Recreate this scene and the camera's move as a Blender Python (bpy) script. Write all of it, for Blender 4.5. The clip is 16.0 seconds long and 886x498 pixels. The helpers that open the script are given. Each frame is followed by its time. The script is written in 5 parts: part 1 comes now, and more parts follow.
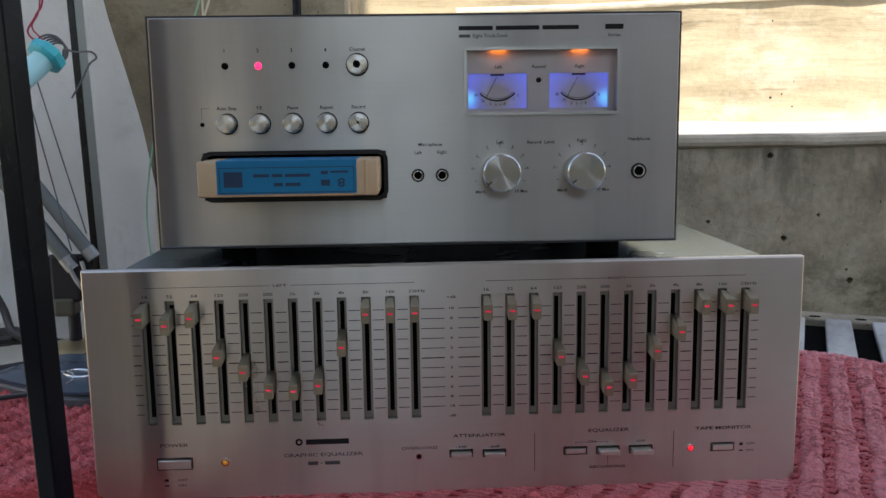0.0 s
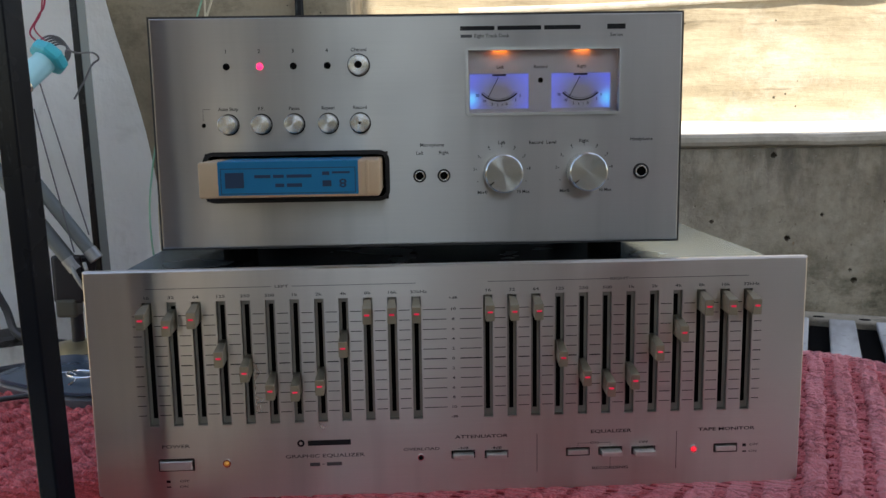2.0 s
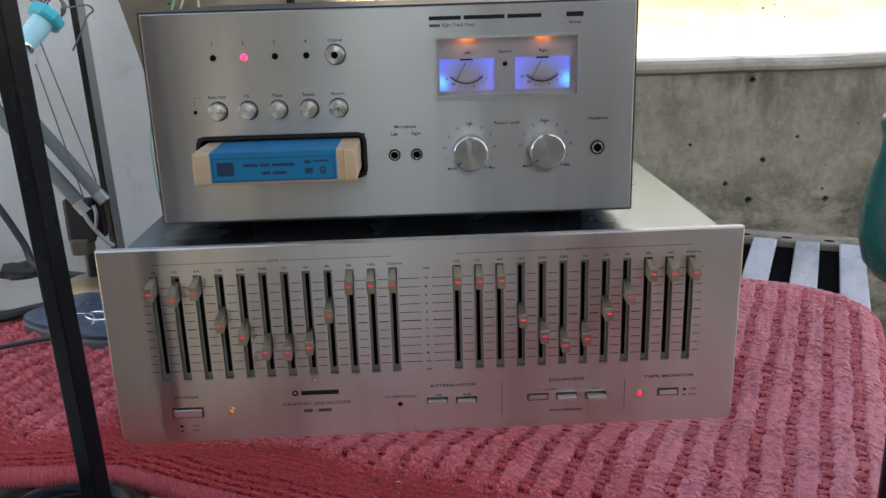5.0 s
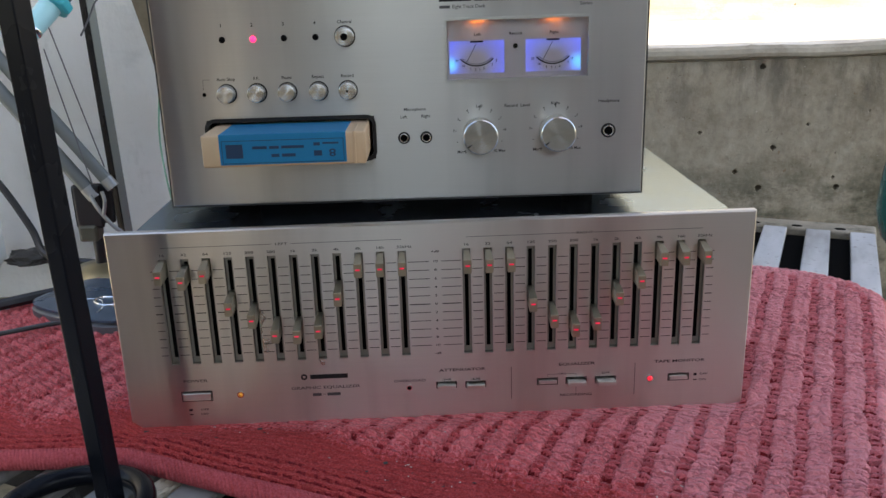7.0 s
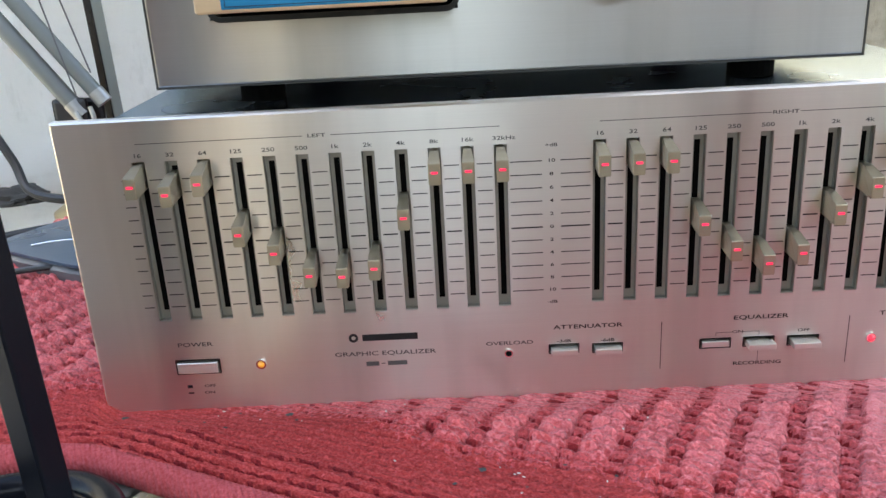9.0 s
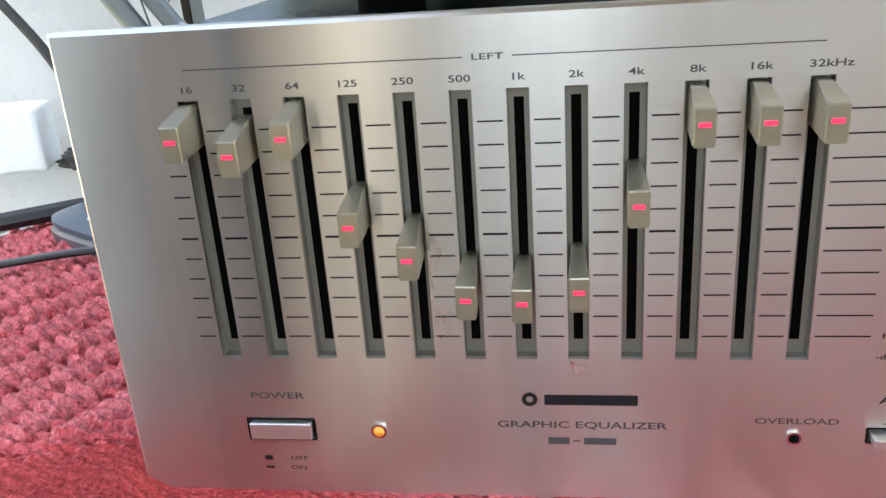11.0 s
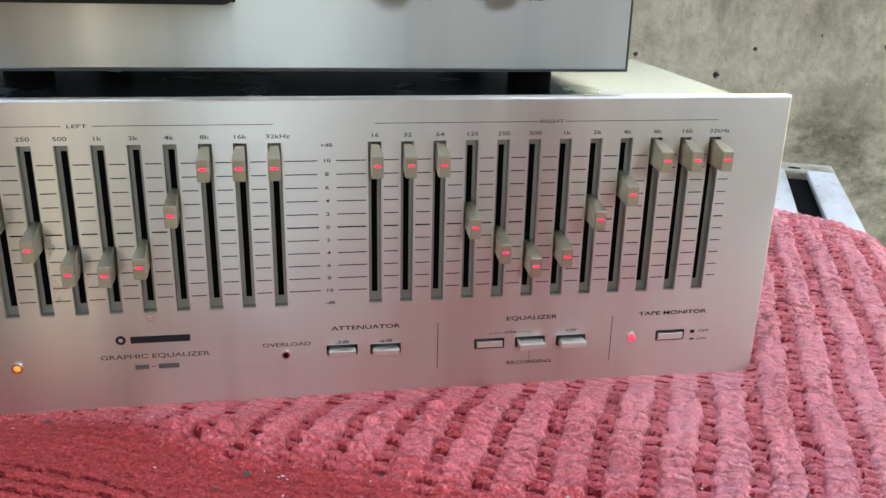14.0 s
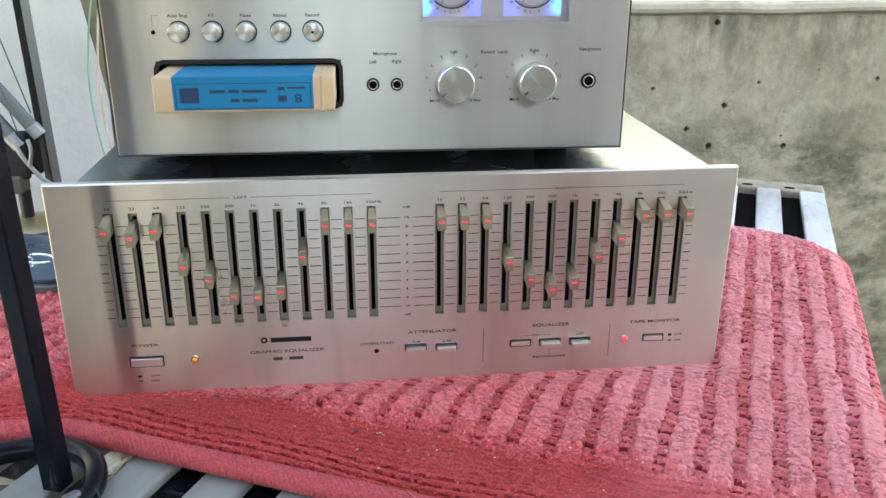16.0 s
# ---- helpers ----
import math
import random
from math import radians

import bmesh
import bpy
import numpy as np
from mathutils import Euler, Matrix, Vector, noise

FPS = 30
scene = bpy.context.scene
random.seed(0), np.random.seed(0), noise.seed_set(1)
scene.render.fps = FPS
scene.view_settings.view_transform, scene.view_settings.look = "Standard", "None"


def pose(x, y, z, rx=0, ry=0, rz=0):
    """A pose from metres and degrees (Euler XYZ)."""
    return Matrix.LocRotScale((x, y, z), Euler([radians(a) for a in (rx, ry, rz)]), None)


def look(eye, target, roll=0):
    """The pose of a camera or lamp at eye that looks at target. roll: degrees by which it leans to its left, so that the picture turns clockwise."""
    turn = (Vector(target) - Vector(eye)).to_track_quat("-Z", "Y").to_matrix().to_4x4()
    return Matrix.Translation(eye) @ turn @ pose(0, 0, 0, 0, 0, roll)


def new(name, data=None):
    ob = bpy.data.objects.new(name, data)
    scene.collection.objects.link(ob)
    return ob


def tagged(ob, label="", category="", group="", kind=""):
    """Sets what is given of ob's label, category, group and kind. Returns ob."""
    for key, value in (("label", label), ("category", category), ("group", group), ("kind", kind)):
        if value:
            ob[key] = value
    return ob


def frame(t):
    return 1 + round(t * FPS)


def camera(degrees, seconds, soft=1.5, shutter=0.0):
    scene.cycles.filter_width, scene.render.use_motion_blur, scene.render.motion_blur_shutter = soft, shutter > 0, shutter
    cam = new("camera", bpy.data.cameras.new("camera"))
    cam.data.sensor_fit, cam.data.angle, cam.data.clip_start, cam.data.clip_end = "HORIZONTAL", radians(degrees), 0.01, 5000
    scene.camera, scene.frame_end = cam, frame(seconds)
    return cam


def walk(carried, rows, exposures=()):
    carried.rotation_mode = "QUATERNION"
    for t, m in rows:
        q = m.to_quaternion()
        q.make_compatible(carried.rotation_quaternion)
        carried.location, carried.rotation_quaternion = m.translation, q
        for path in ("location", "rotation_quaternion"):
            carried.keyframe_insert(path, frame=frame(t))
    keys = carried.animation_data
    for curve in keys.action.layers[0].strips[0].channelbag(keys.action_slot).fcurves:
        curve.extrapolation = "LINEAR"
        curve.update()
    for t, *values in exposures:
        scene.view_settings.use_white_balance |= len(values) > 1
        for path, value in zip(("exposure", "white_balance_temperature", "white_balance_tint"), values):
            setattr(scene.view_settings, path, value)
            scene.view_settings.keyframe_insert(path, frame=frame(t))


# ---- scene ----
cam = camera(54.9, 16.0)
EXPOSURES = [(0.0, 1.24, 7600, 12), (0.5, 1.42, 7600, 12), (1.5, 1.27, 7600, 12), (3.0, 1.24, 7600, 12), (3.5, 1.70, 7600, 12), (3.7, 1.78, 7600, 12), (7.0, 1.72, 7800, 12), (7.5, 2.22, 7800, 11), (8.0, 2.46, 7800, 10), (9.0, 2.80, 7900, 8), (11.5, 3.03, 7900, 6), (12.5, 3.02, 7900, 4), (13.0, 3.00, 7900, 3), (14.0, 2.80, 7900, 5), (15.0, 2.80, 7900, 5), (16.0, 2.86, 7900, 4)]
PATH = [
    (0, (-0.028, -0.488, 0.225), (0.066, 1.487, -0.076), -0.8),
    (0.5, (-0.034, -0.487, 0.228), (0.053, 1.489, -0.072), -0.8),
    (1, (-0.03, -0.486, 0.231), (0.055, 1.489, -0.069), -0.8),
    (1.5, (-0.029, -0.487, 0.228), (0.057, 1.489, -0.07), -0.8),
    (2, (-0.027, -0.487, 0.225), (0.059, 1.488, -0.075), -0.9),
    (2.5, (-0.025, -0.486, 0.223), (0.061, 1.488, -0.083), -1.0),
    (3, (-0.024, -0.486, 0.222), (0.062, 1.487, -0.095), -1.1),
    (3.5, (-0.017, -0.515, 0.264), (0.061, 1.417, -0.248), -1.0),
    (3.7, (-0.013, -0.53, 0.291), (0.056, 1.392, -0.258), -1.2),
    (6, (-0.004, -0.53, 0.298), (0.056, 1.378, -0.298), -1.9),
    (6.5, (-0.004, -0.53, 0.297), (0.05, 1.376, -0.306), -1.8),
    (7, (-0.007, -0.529, 0.291), (0.036, 1.377, -0.312), -1.8),
    (7.5, (-0.003, -0.478, 0.27), (0.035, 1.425, -0.343), -2.5),
    (8, (0.003, -0.407, 0.245), (0.016, 1.467, -0.453), -3.2),
    (8.5, (-0.003, -0.375, 0.221), (-0.034, 1.49, -0.501), -3.3),
    (9, (-0.04, -0.355, 0.205), (-0.086, 1.527, -0.47), -3.2),
    (9.2, (-0.058, -0.326, 0.205), (-0.215, 1.531, -0.522), -4.1),
    (11.3, (-0.081, -0.206, 0.161), (-0.371, 1.635, -0.565), -4.1),
    (11.5, (-0.08, -0.211, 0.161), (-0.323, 1.641, -0.553), -3.5),
    (12, (-0.065, -0.239, 0.167), (-0.282, 1.624, -0.529), -3.4),
    (12.5, (-0.053, -0.27, 0.182), (-0.112, 1.603, -0.516), -2.0),
    (13, (-0.038, -0.305, 0.188), (0.137, 1.568, -0.492), 0.1),
    (13.5, (-0.023, -0.332, 0.199), (0.269, 1.518, -0.504), 1.4),
    (14, (-0.01, -0.357, 0.203), (0.305, 1.5, -0.469), 1.3),
    (14.5, (-0.009, -0.379, 0.211), (0.31, 1.478, -0.459), 0.8),
    (15, (-0.031, -0.424, 0.228), (0.279, 1.432, -0.449), 1.4),
    (15.5, (-0.035, -0.461, 0.246), (0.262, 1.393, -0.443), 1.6),
    (16, (-0.035, -0.497, 0.281), (0.179, 1.364, -0.42), 0.2),
]
walk(cam, [(t, look(eye, target, roll)) for t, eye, target, roll in PATH], EXPOSURES)

# ---- world and light ----
world = bpy.data.worlds.new("sky")
scene.world = world
world.use_nodes = True
wn = world.node_tree.nodes
sky = wn.new("ShaderNodeTexSky")
sky.sky_type = "NISHITA"
sky.sun_disc = False
SUN_DIR = Vector((0.26, -0.55, 0.80)).normalized()
sky.sun_elevation = math.asin(SUN_DIR.z)
sky.sun_rotation = math.atan2(SUN_DIR.x, SUN_DIR.y)
wn["Background"].inputs["Strength"].default_value = 0.15
world.node_tree.links.new(sky.outputs[0], wn["Background"].inputs["Color"])
sun_data = bpy.data.lights.new("sun", "SUN")
sun_data.energy = 3.4
sun_data.angle = radians(0.53)
sun_data.color = (1.0, 0.94, 0.84)
sun = new("sun", sun_data)
sun.matrix_world = look(SUN_DIR * 5, (0, 0, 0))


# ---- materials ----
def mat(name, base, rough=0.5, metal=0.0, spec=0.5):
    """A principled material; returns it with its tree's nodes, links and shader."""
    m = bpy.data.materials.new(name)
    m.use_nodes = True
    nt = m.node_tree
    b = nt.nodes["Principled BSDF"]
    b.inputs["Base Color"].default_value = (*base, 1)
    b.inputs["Roughness"].default_value = rough
    b.inputs["Metallic"].default_value = metal
    b.inputs["Specular IOR Level"].default_value = spec
    return m, nt.nodes, nt.links, b


def noise_of(n, l, scale, detail=4, stretch=(1, 1, 1), kind="Object", rough=0.55):
    """A noise texture on the object's own metres."""
    tc = n.new("ShaderNodeTexCoord")
    mp = n.new("ShaderNodeMapping")
    mp.inputs["Scale"].default_value = stretch
    t = n.new("ShaderNodeTexNoise")
    t.inputs["Scale"].default_value = scale
    t.inputs["Detail"].default_value = detail
    t.inputs["Roughness"].default_value = rough
    l.new(tc.outputs[kind], mp.inputs["Vector"])
    l.new(mp.outputs[0], t.inputs["Vector"])
    return t.outputs["Fac"]


def ramp(n, l, fac, stops):
    r = n.new("ShaderNodeValToRGB")
    e = r.color_ramp.elements
    while len(e) < len(stops):
        e.new(0.5)
    for s, (p, c) in zip(e, stops):
        s.position, s.color = p, (*c, 1)
    l.new(fac, r.inputs["Fac"])
    return r.outputs["Color"]


def mix(n, l, a, b, fac, mode="MIX"):
    x = n.new("ShaderNodeMix")
    x.data_type, x.blend_type = "RGBA", mode
    for sock, v in ((x.inputs[6], a), (x.inputs[7], b), (x.inputs[0], fac)):
        if isinstance(v, bpy.types.NodeSocket):
            l.new(v, sock)
        else:
            sock.default_value = (*v, 1) if isinstance(v, tuple) else v
    return x.outputs[2]


def span(n, l, fac, lo, hi, a=0.0, b=1.0):
    r = n.new("ShaderNodeMapRange")
    for k, v in zip(("From Min", "From Max", "To Min", "To Max"), (lo, hi, a, b)):
        r.inputs[k].default_value = v
    l.new(fac, r.inputs["Value"])
    return r.outputs[0]


def bump(n, l, b, fac, strength, distance):
    x = n.new("ShaderNodeBump")
    x.inputs["Strength"].default_value = strength
    x.inputs["Distance"].default_value = distance
    l.new(fac, x.inputs["Height"])
    if b.inputs["Normal"].is_linked:
        l.new(b.inputs["Normal"].links[0].from_socket, x.inputs["Normal"])
    l.new(x.outputs[0], b.inputs["Normal"])


def brushed(name, base, rough, aniso):
    """Aluminium brushed along x: reflections are drawn out upwards."""
    m, n, l, b = mat(name, base, rough, 1.0)
    b.inputs["Anisotropic"].default_value = aniso
    v = n.new("ShaderNodeCombineXYZ")
    v.inputs[2].default_value = 1.0
    l.new(v.outputs[0], b.inputs["Tangent"])
    streak = noise_of(n, l, 60, 5, (0.25, 1, 28))
    cloud = noise_of(n, l, 9, 4)
    smear = noise_of(n, l, 40, 3, (1, 1, 0.6))
    # upright bands of drawn-out reflection, painted into the base colour
    mirror_bands = noise_of(n, l, 26, 4, (1, 1, 0.07))
    tone = mix(n, l, tuple(c * 0.93 for c in base), tuple(min(1, c * 1.05) for c in base), streak)
    l.new(mix(n, l, tone, tuple(c * 0.74 for c in base), span(n, l, mirror_bands, 0.48, 0.72, 0.0, 0.62)), b.inputs["Base Color"])
    add = n.new("ShaderNodeMath")
    add.operation = "ADD"
    l.new(span(n, l, cloud, 0.3, 0.7, rough - 0.04, rough + 0.04), add.inputs[0])
    l.new(span(n, l, smear, 0.45, 0.75, 0.0, 0.05), add.inputs[1])
    l.new(add.outputs[0], b.inputs["Roughness"])
    bump(n, l, b, streak, 0.02, 0.0003)
    return m


M_EQ = brushed("brushed_aluminium", (0.69, 0.655, 0.61), 0.30, 0.93)
M_DECK = brushed("satin_aluminium", (0.51, 0.50, 0.47), 0.33, 0.95)


def turned(name, base, rough):
    m, n, l, b = mat(name, base, rough, 1.0)
    b.inputs["Anisotropic"].default_value = 0.97
    t = n.new("ShaderNodeTangent")
    t.direction_type, t.axis = "RADIAL", "Y"
    l.new(t.outputs[0], b.inputs["Tangent"])
    b.inputs["Anisotropic Rotation"].default_value = 0.25
    return m


M_TURNED = turned("turned_aluminium", (0.74, 0.74, 0.72), 0.16)
M_MASK = mat("silver_paint", (0.66, 0.64, 0.64), 0.40, 0.25)[0]
M_SATIN = mat("satin_metal", (0.70, 0.69, 0.65), 0.44, 1.0)[0]
M_BUTTON = turned("turned_button", (0.56, 0.56, 0.54), 0.27)
M_BEZEL = mat("bezel_aluminium", (0.50, 0.50, 0.48), 0.36, 1.0)[0]
M_CHROME = mat("chrome", (0.85, 0.85, 0.84), 0.12, 1.0)[0]
M_BLACK = mat("black_plastic", (0.010, 0.010, 0.011), 0.42, 0.0, 0.3)[0]
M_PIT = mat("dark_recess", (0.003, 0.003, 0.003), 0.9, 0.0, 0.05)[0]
M_INK = mat("black_ink", (0.012, 0.012, 0.013), 0.55, 0.0, 0.2)[0]
M_GREYINK = mat("grey_ink", (0.06, 0.06, 0.06), 0.5)[0]
M_GREYSLOT = mat("grey_slot_lining", (0.27, 0.26, 0.23), 0.42, 0.5)[0]


def knob_material():
    m, n, l, b = mat("champagne_metal", (0.43, 0.39, 0.295), 0.30, 0.85)
    g = noise_of(n, l, 900, 3, (0.2, 1, 1))
    bump(n, l, b, g, 0.08, 0.0002)
    return m


M_KNOB = knob_material()


def glow(name, base, color, strength):
    m, n, l, b = mat(name, base, 0.3)
    b.inputs["Emission Color"].default_value = (*color, 1)
    b.inputs["Emission Strength"].default_value = strength
    return m


M_REDMARK = glow("red_indicator", (0.8, 0.03, 0.06), (1.0, 0.03, 0.13), 0.14)
M_REDLED = glow("lit_red_lens", (0.8, 0.05, 0.1), (1.0, 0.02, 0.13), 1.1)
M_TAPELED = glow("lit_tape_lens", (0.6, 0.02, 0.03), (1.0, 0.02, 0.05), 0.35)
M_AMBER = glow("lit_amber_lens", (0.8, 0.35, 0.05), (1.0, 0.30, 0.02), 0.025)
M_BULB = glow("orange_bulb", (1.0, 0.6, 0.3), (1.0, 0.25, 0.03), 2.2)


def case_material(name, base, rough, metal=0.0):
    m, n, l, b = mat(name, base, rough, metal)
    g = noise_of(n, l, 700, 2)
    c = noise_of(n, l, 14, 4)
    bump(n, l, b, g, 0.15, 0.0003)
    l.new(span(n, l, c, 0.3, 0.7, rough - 0.06, rough + 0.08), b.inputs["Roughness"])
    l.new(mix(n, l, tuple(x * 0.85 for x in base), tuple(x * 1.15 for x in base), c), b.inputs["Base Color"])
    return m


M_EQCASE = case_material("black_satin_steel", (0.014, 0.014, 0.015), 0.24, 0.0)
M_EQCASE.node_tree.nodes["Principled BSDF"].inputs["IOR"].default_value = 6.0
M_EQCASE.node_tree.nodes["Principled BSDF"].inputs["Specular Tint"].default_value = (0.68, 0.84, 1.0, 1)
M_DECKCASE = case_material("black_vinyl_case", (0.016, 0.016, 0.016), 0.45)
def post_material():
    m, n, l, b = mat("black_enamel_steel", (0.005, 0.006, 0.008), 0.30, 0.0, 0.12)
    s = noise_of(n, l, 60, 6, (1, 1, 0.25), rough=0.75)
    c = noise_of(n, l, 12, 4)
    l.new(mix(n, l, (0.005, 0.006, 0.009), (0.13, 0.145, 0.16), span(n, l, s, 0.60, 0.80, 0, 0.8)), b.inputs["Base Color"])
    l.new(span(n, l, c, 0.3, 0.7, 0.18, 0.34), b.inputs["Roughness"])
    bump(n, l, b, s, 0.15, 0.0006)
    return m


M_POST = post_material()
M_CABLE = case_material("black_rubber", (0.015, 0.016, 0.018), 0.38)


def concrete(name, light, dark, moss, scale, cracks=0.0):
    """Cast concrete: clouds, stains, blow holes and a gritty relief."""
    m, n, l, b = mat(name, light, 0.88, 0.0, 0.25)
    cloud = noise_of(n, l, 5 * scale, 6)
    grit = noise_of(n, l, 160 * scale, 5)
    stain = noise_of(n, l, 8 * scale, 8, (1, 1, 1.6), rough=0.72)
    c = ramp(n, l, cloud, [(0.30, dark), (0.52, light), (0.75, tuple(min(1, x * 1.18) for x in light))])
    c = mix(n, l, c, moss, span(n, l, stain, 0.50, 0.66, 0.0, 0.85))
    speck = noise_of(n, l, 42 * scale, 7, rough=0.75)
    c = mix(n, l, c, tuple(x * 0.5 for x in moss), span(n, l, speck, 0.63, 0.74, 0.0, 0.7))
    g = ramp(n, l, grit, [(0.3, (0.92, 0.92, 0.92)), (0.7, (1.05, 1.05, 1.05))])
    c = mix(n, l, c, g, 0.8, "MULTIPLY")
    vor = n.new("ShaderNodeTexVoronoi")
    vor.inputs["Scale"].default_value = 70 * scale
    tc = n.new("ShaderNodeTexCoord")
    l.new(tc.outputs["Object"], vor.inputs["Vector"])
    sep = n.new("ShaderNodeSeparateColor")
    l.new(vor.outputs["Color"], sep.inputs[0])
    size = span(n, l, sep.outputs[0], 0.74, 1.0, 0.0, 0.15)
    hole = n.new("ShaderNodeMath")
    hole.operation = "LESS_THAN"
    l.new(vor.outputs["Distance"], hole.inputs[0])
    l.new(size, hole.inputs[1])
    c = mix(n, l, c, (0.03, 0.028, 0.022), hole.outputs[0])
    if cracks:
        lines = noise_of(n, l, 9, 8, (0.35, 1, 3.2), rough=0.7)
        c = mix(n, l, c, tuple(x * 0.45 for x in dark), span(n, l, lines, 0.60, 0.74, 0.0, cracks))
        bump(n, l, b, lines, 0.4, 0.01)
    l.new(c, b.inputs["Base Color"])
    bump(n, l, b, grit, 0.22, 0.0025)
    bump(n, l, b, cloud, 0.35, 0.012)
    return m


def retaining_concrete():
    """Old cast wall: fine mottling, drip stains under the ledge, mould along the foot and rusty specks."""
    m, n, l, b = mat("grey_concrete", (0.30, 0.27, 0.21), 0.9, 0.0, 0.2)
    tc = n.new("ShaderNodeTexCoord")
    sp = n.new("ShaderNodeSeparateXYZ")
    l.new(tc.outputs["Object"], sp.inputs[0])
    height = sp.outputs[2]

    def times(a, c):
        x = n.new("ShaderNodeMath")
        x.operation = "MULTIPLY"
        l.new(a, x.inputs[0])
        l.new(c, x.inputs[1])
        return x.outputs[0]
    mott = noise_of(n, l, 11, 10, rough=0.68)
    fine = noise_of(n, l, 70, 8, rough=0.72)
    grit = noise_of(n, l, 420, 4)
    c = ramp(n, l, mott, [(0.30, (0.195, 0.172, 0.128)), (0.48, (0.285, 0.258, 0.200)), (0.62, (0.335, 0.308, 0.245)), (0.78, (0.40, 0.375, 0.31))])
    c = mix(n, l, c, ramp(n, l, fine, [(0.32, (0.78, 0.77, 0.74)), (0.5, (1, 1, 1)), (0.72, (1.16, 1.16, 1.15))]), 0.85, "MULTIPLY")
    # grey run-off from the ledge
    drip = noise_of(n, l, 30, 8, (1, 1, 0.30), rough=0.66)
    c = mix(n, l, c, (0.085, 0.078, 0.064), times(span(n, l, drip, 0.47, 0.64, 0.0, 0.72), span(n, l, height, 0.075, 0.175)))
    # green-black mould creeping up from the bench
    mould = noise_of(n, l, 22, 9, (0.7, 1, 1.3), rough=0.7)
    c = mix(n, l, c, (0.058, 0.060, 0.038), times(span(n, l, mould, 0.42, 0.60, 0.0, 0.80), span(n, l, height, 0.085, 0.005)))
    rust = noise_of(n, l, 95, 3)
    c = mix(n, l, c, (0.17, 0.085, 0.035), span(n, l, rust, 0.70, 0.76, 0.0, 0.6))
    speck = noise_of(n, l, 150, 5, rough=0.7)
    c = mix(n, l, c, (0.060, 0.052, 0.038), span(n, l, speck, 0.64, 0.72, 0.0, 0.75))
    c = mix(n, l, c, (0.60, 0.57, 0.50), span(n, l, speck, 0.34, 0.27, 0.0, 0.5))
    l.new(c, b.inputs["Base Color"])
    bump(n, l, b, grit, 0.3, 0.0015)
    bump(n, l, b, fine, 0.4, 0.004)
    return m


M_WALL = retaining_concrete()
# shade inside the blow holes, put into their colour
M_BLOWHOLE = mat("blow_hole_shade", (0.075, 0.064, 0.046), 0.95, 0.0, 0.1)[0]
M_UPPER = concrete("sandy_render", (0.42, 0.375, 0.285), (0.27, 0.225, 0.150), (0.56, 0.54, 0.47), 0.8, 0.8)
M_LEDGE = concrete("pale_ledge_render", (0.66, 0.64, 0.59), (0.52, 0.49, 0.43), (0.38, 0.36, 0.31), 1.0)
M_LIP = concrete("cream_render", (0.33, 0.305, 0.245), (0.24, 0.22, 0.17), (0.17, 0.15, 0.115), 1.0)
M_SIDE = concrete("brown_concrete", (0.33, 0.285, 0.205), (0.19, 0.16, 0.115), (0.12, 0.10, 0.07), 1.2)
M_BROWN = concrete("dark_brown_render", (0.22, 0.115, 0.065), (0.15, 0.08, 0.045), (0.11, 0.06, 0.035), 0.6)
M_OLIVE = concrete("dark_olive_render", (0.10, 0.092, 0.07), (0.06, 0.055, 0.042), (0.04, 0.038, 0.03), 0.6)
M_GROUND = concrete("dark_yard_floor", (0.085, 0.08, 0.07), (0.05, 0.047, 0.04), (0.035, 0.032, 0.025), 0.5)
M_CANOPY = concrete("canopy_slab_concrete", (0.30, 0.28, 0.25), (0.2, 0.185, 0.165), (0.15, 0.14, 0.12), 0.4)


M_ADDEDWALL = concrete("added_wall_render", (0.36, 0.31, 0.25), (0.26, 0.22, 0.17), (0.2, 0.17, 0.13), 0.4)


def slat_material():
    m, n, l, b = mat("white_painted_slat", (0.5, 0.5, 0.5), 0.20, 0.0, 0.7)
    a = noise_of(n, l, 18, 6, (1, 0.25, 1))
    d = noise_of(n, l, 130, 4)
    c = ramp(n, l, a, [(0.32, (0.30, 0.30, 0.29)), (0.5, (0.56, 0.57, 0.575)), (0.7, (0.72, 0.735, 0.75))])
    c = mix(n, l, c, (0.24, 0.22, 0.19), span(n, l, d, 0.62, 0.75, 0, 0.6))
    tc = n.new("ShaderNodeTexCoord")
    sp = n.new("ShaderNodeSeparateXYZ")
    l.new(tc.outputs["Object"], sp.inputs[0])
    reach = n.new("ShaderNodeMath")
    reach.operation = "MULTIPLY_ADD"
    l.new(a, reach.inputs[0])
    reach.inputs[1].default_value = 0.25
    l.new(sp.outputs[1], reach.inputs[2])
    # muddy towards the open end of the bench
    c = mix(n, l, c, (0.125, 0.118, 0.100), span(n, l, reach.outputs[0], 0.06, 0.28, 0.82, 0.0))
    l.new(c, b.inputs["Base Color"])
    l.new(span(n, l, reach.outputs[0], 0.06, 0.28, 0.75, 0.20), b.inputs["Roughness"])
    bump(n, l, b, d, 0.2, 0.001)
    return m


M_SLAT = slat_material()
M_RAIL = concrete("dirty_tan_paint", (0.36, 0.32, 0.25), (0.24, 0.21, 0.16), (0.12, 0.11, 0.08), 4.0)


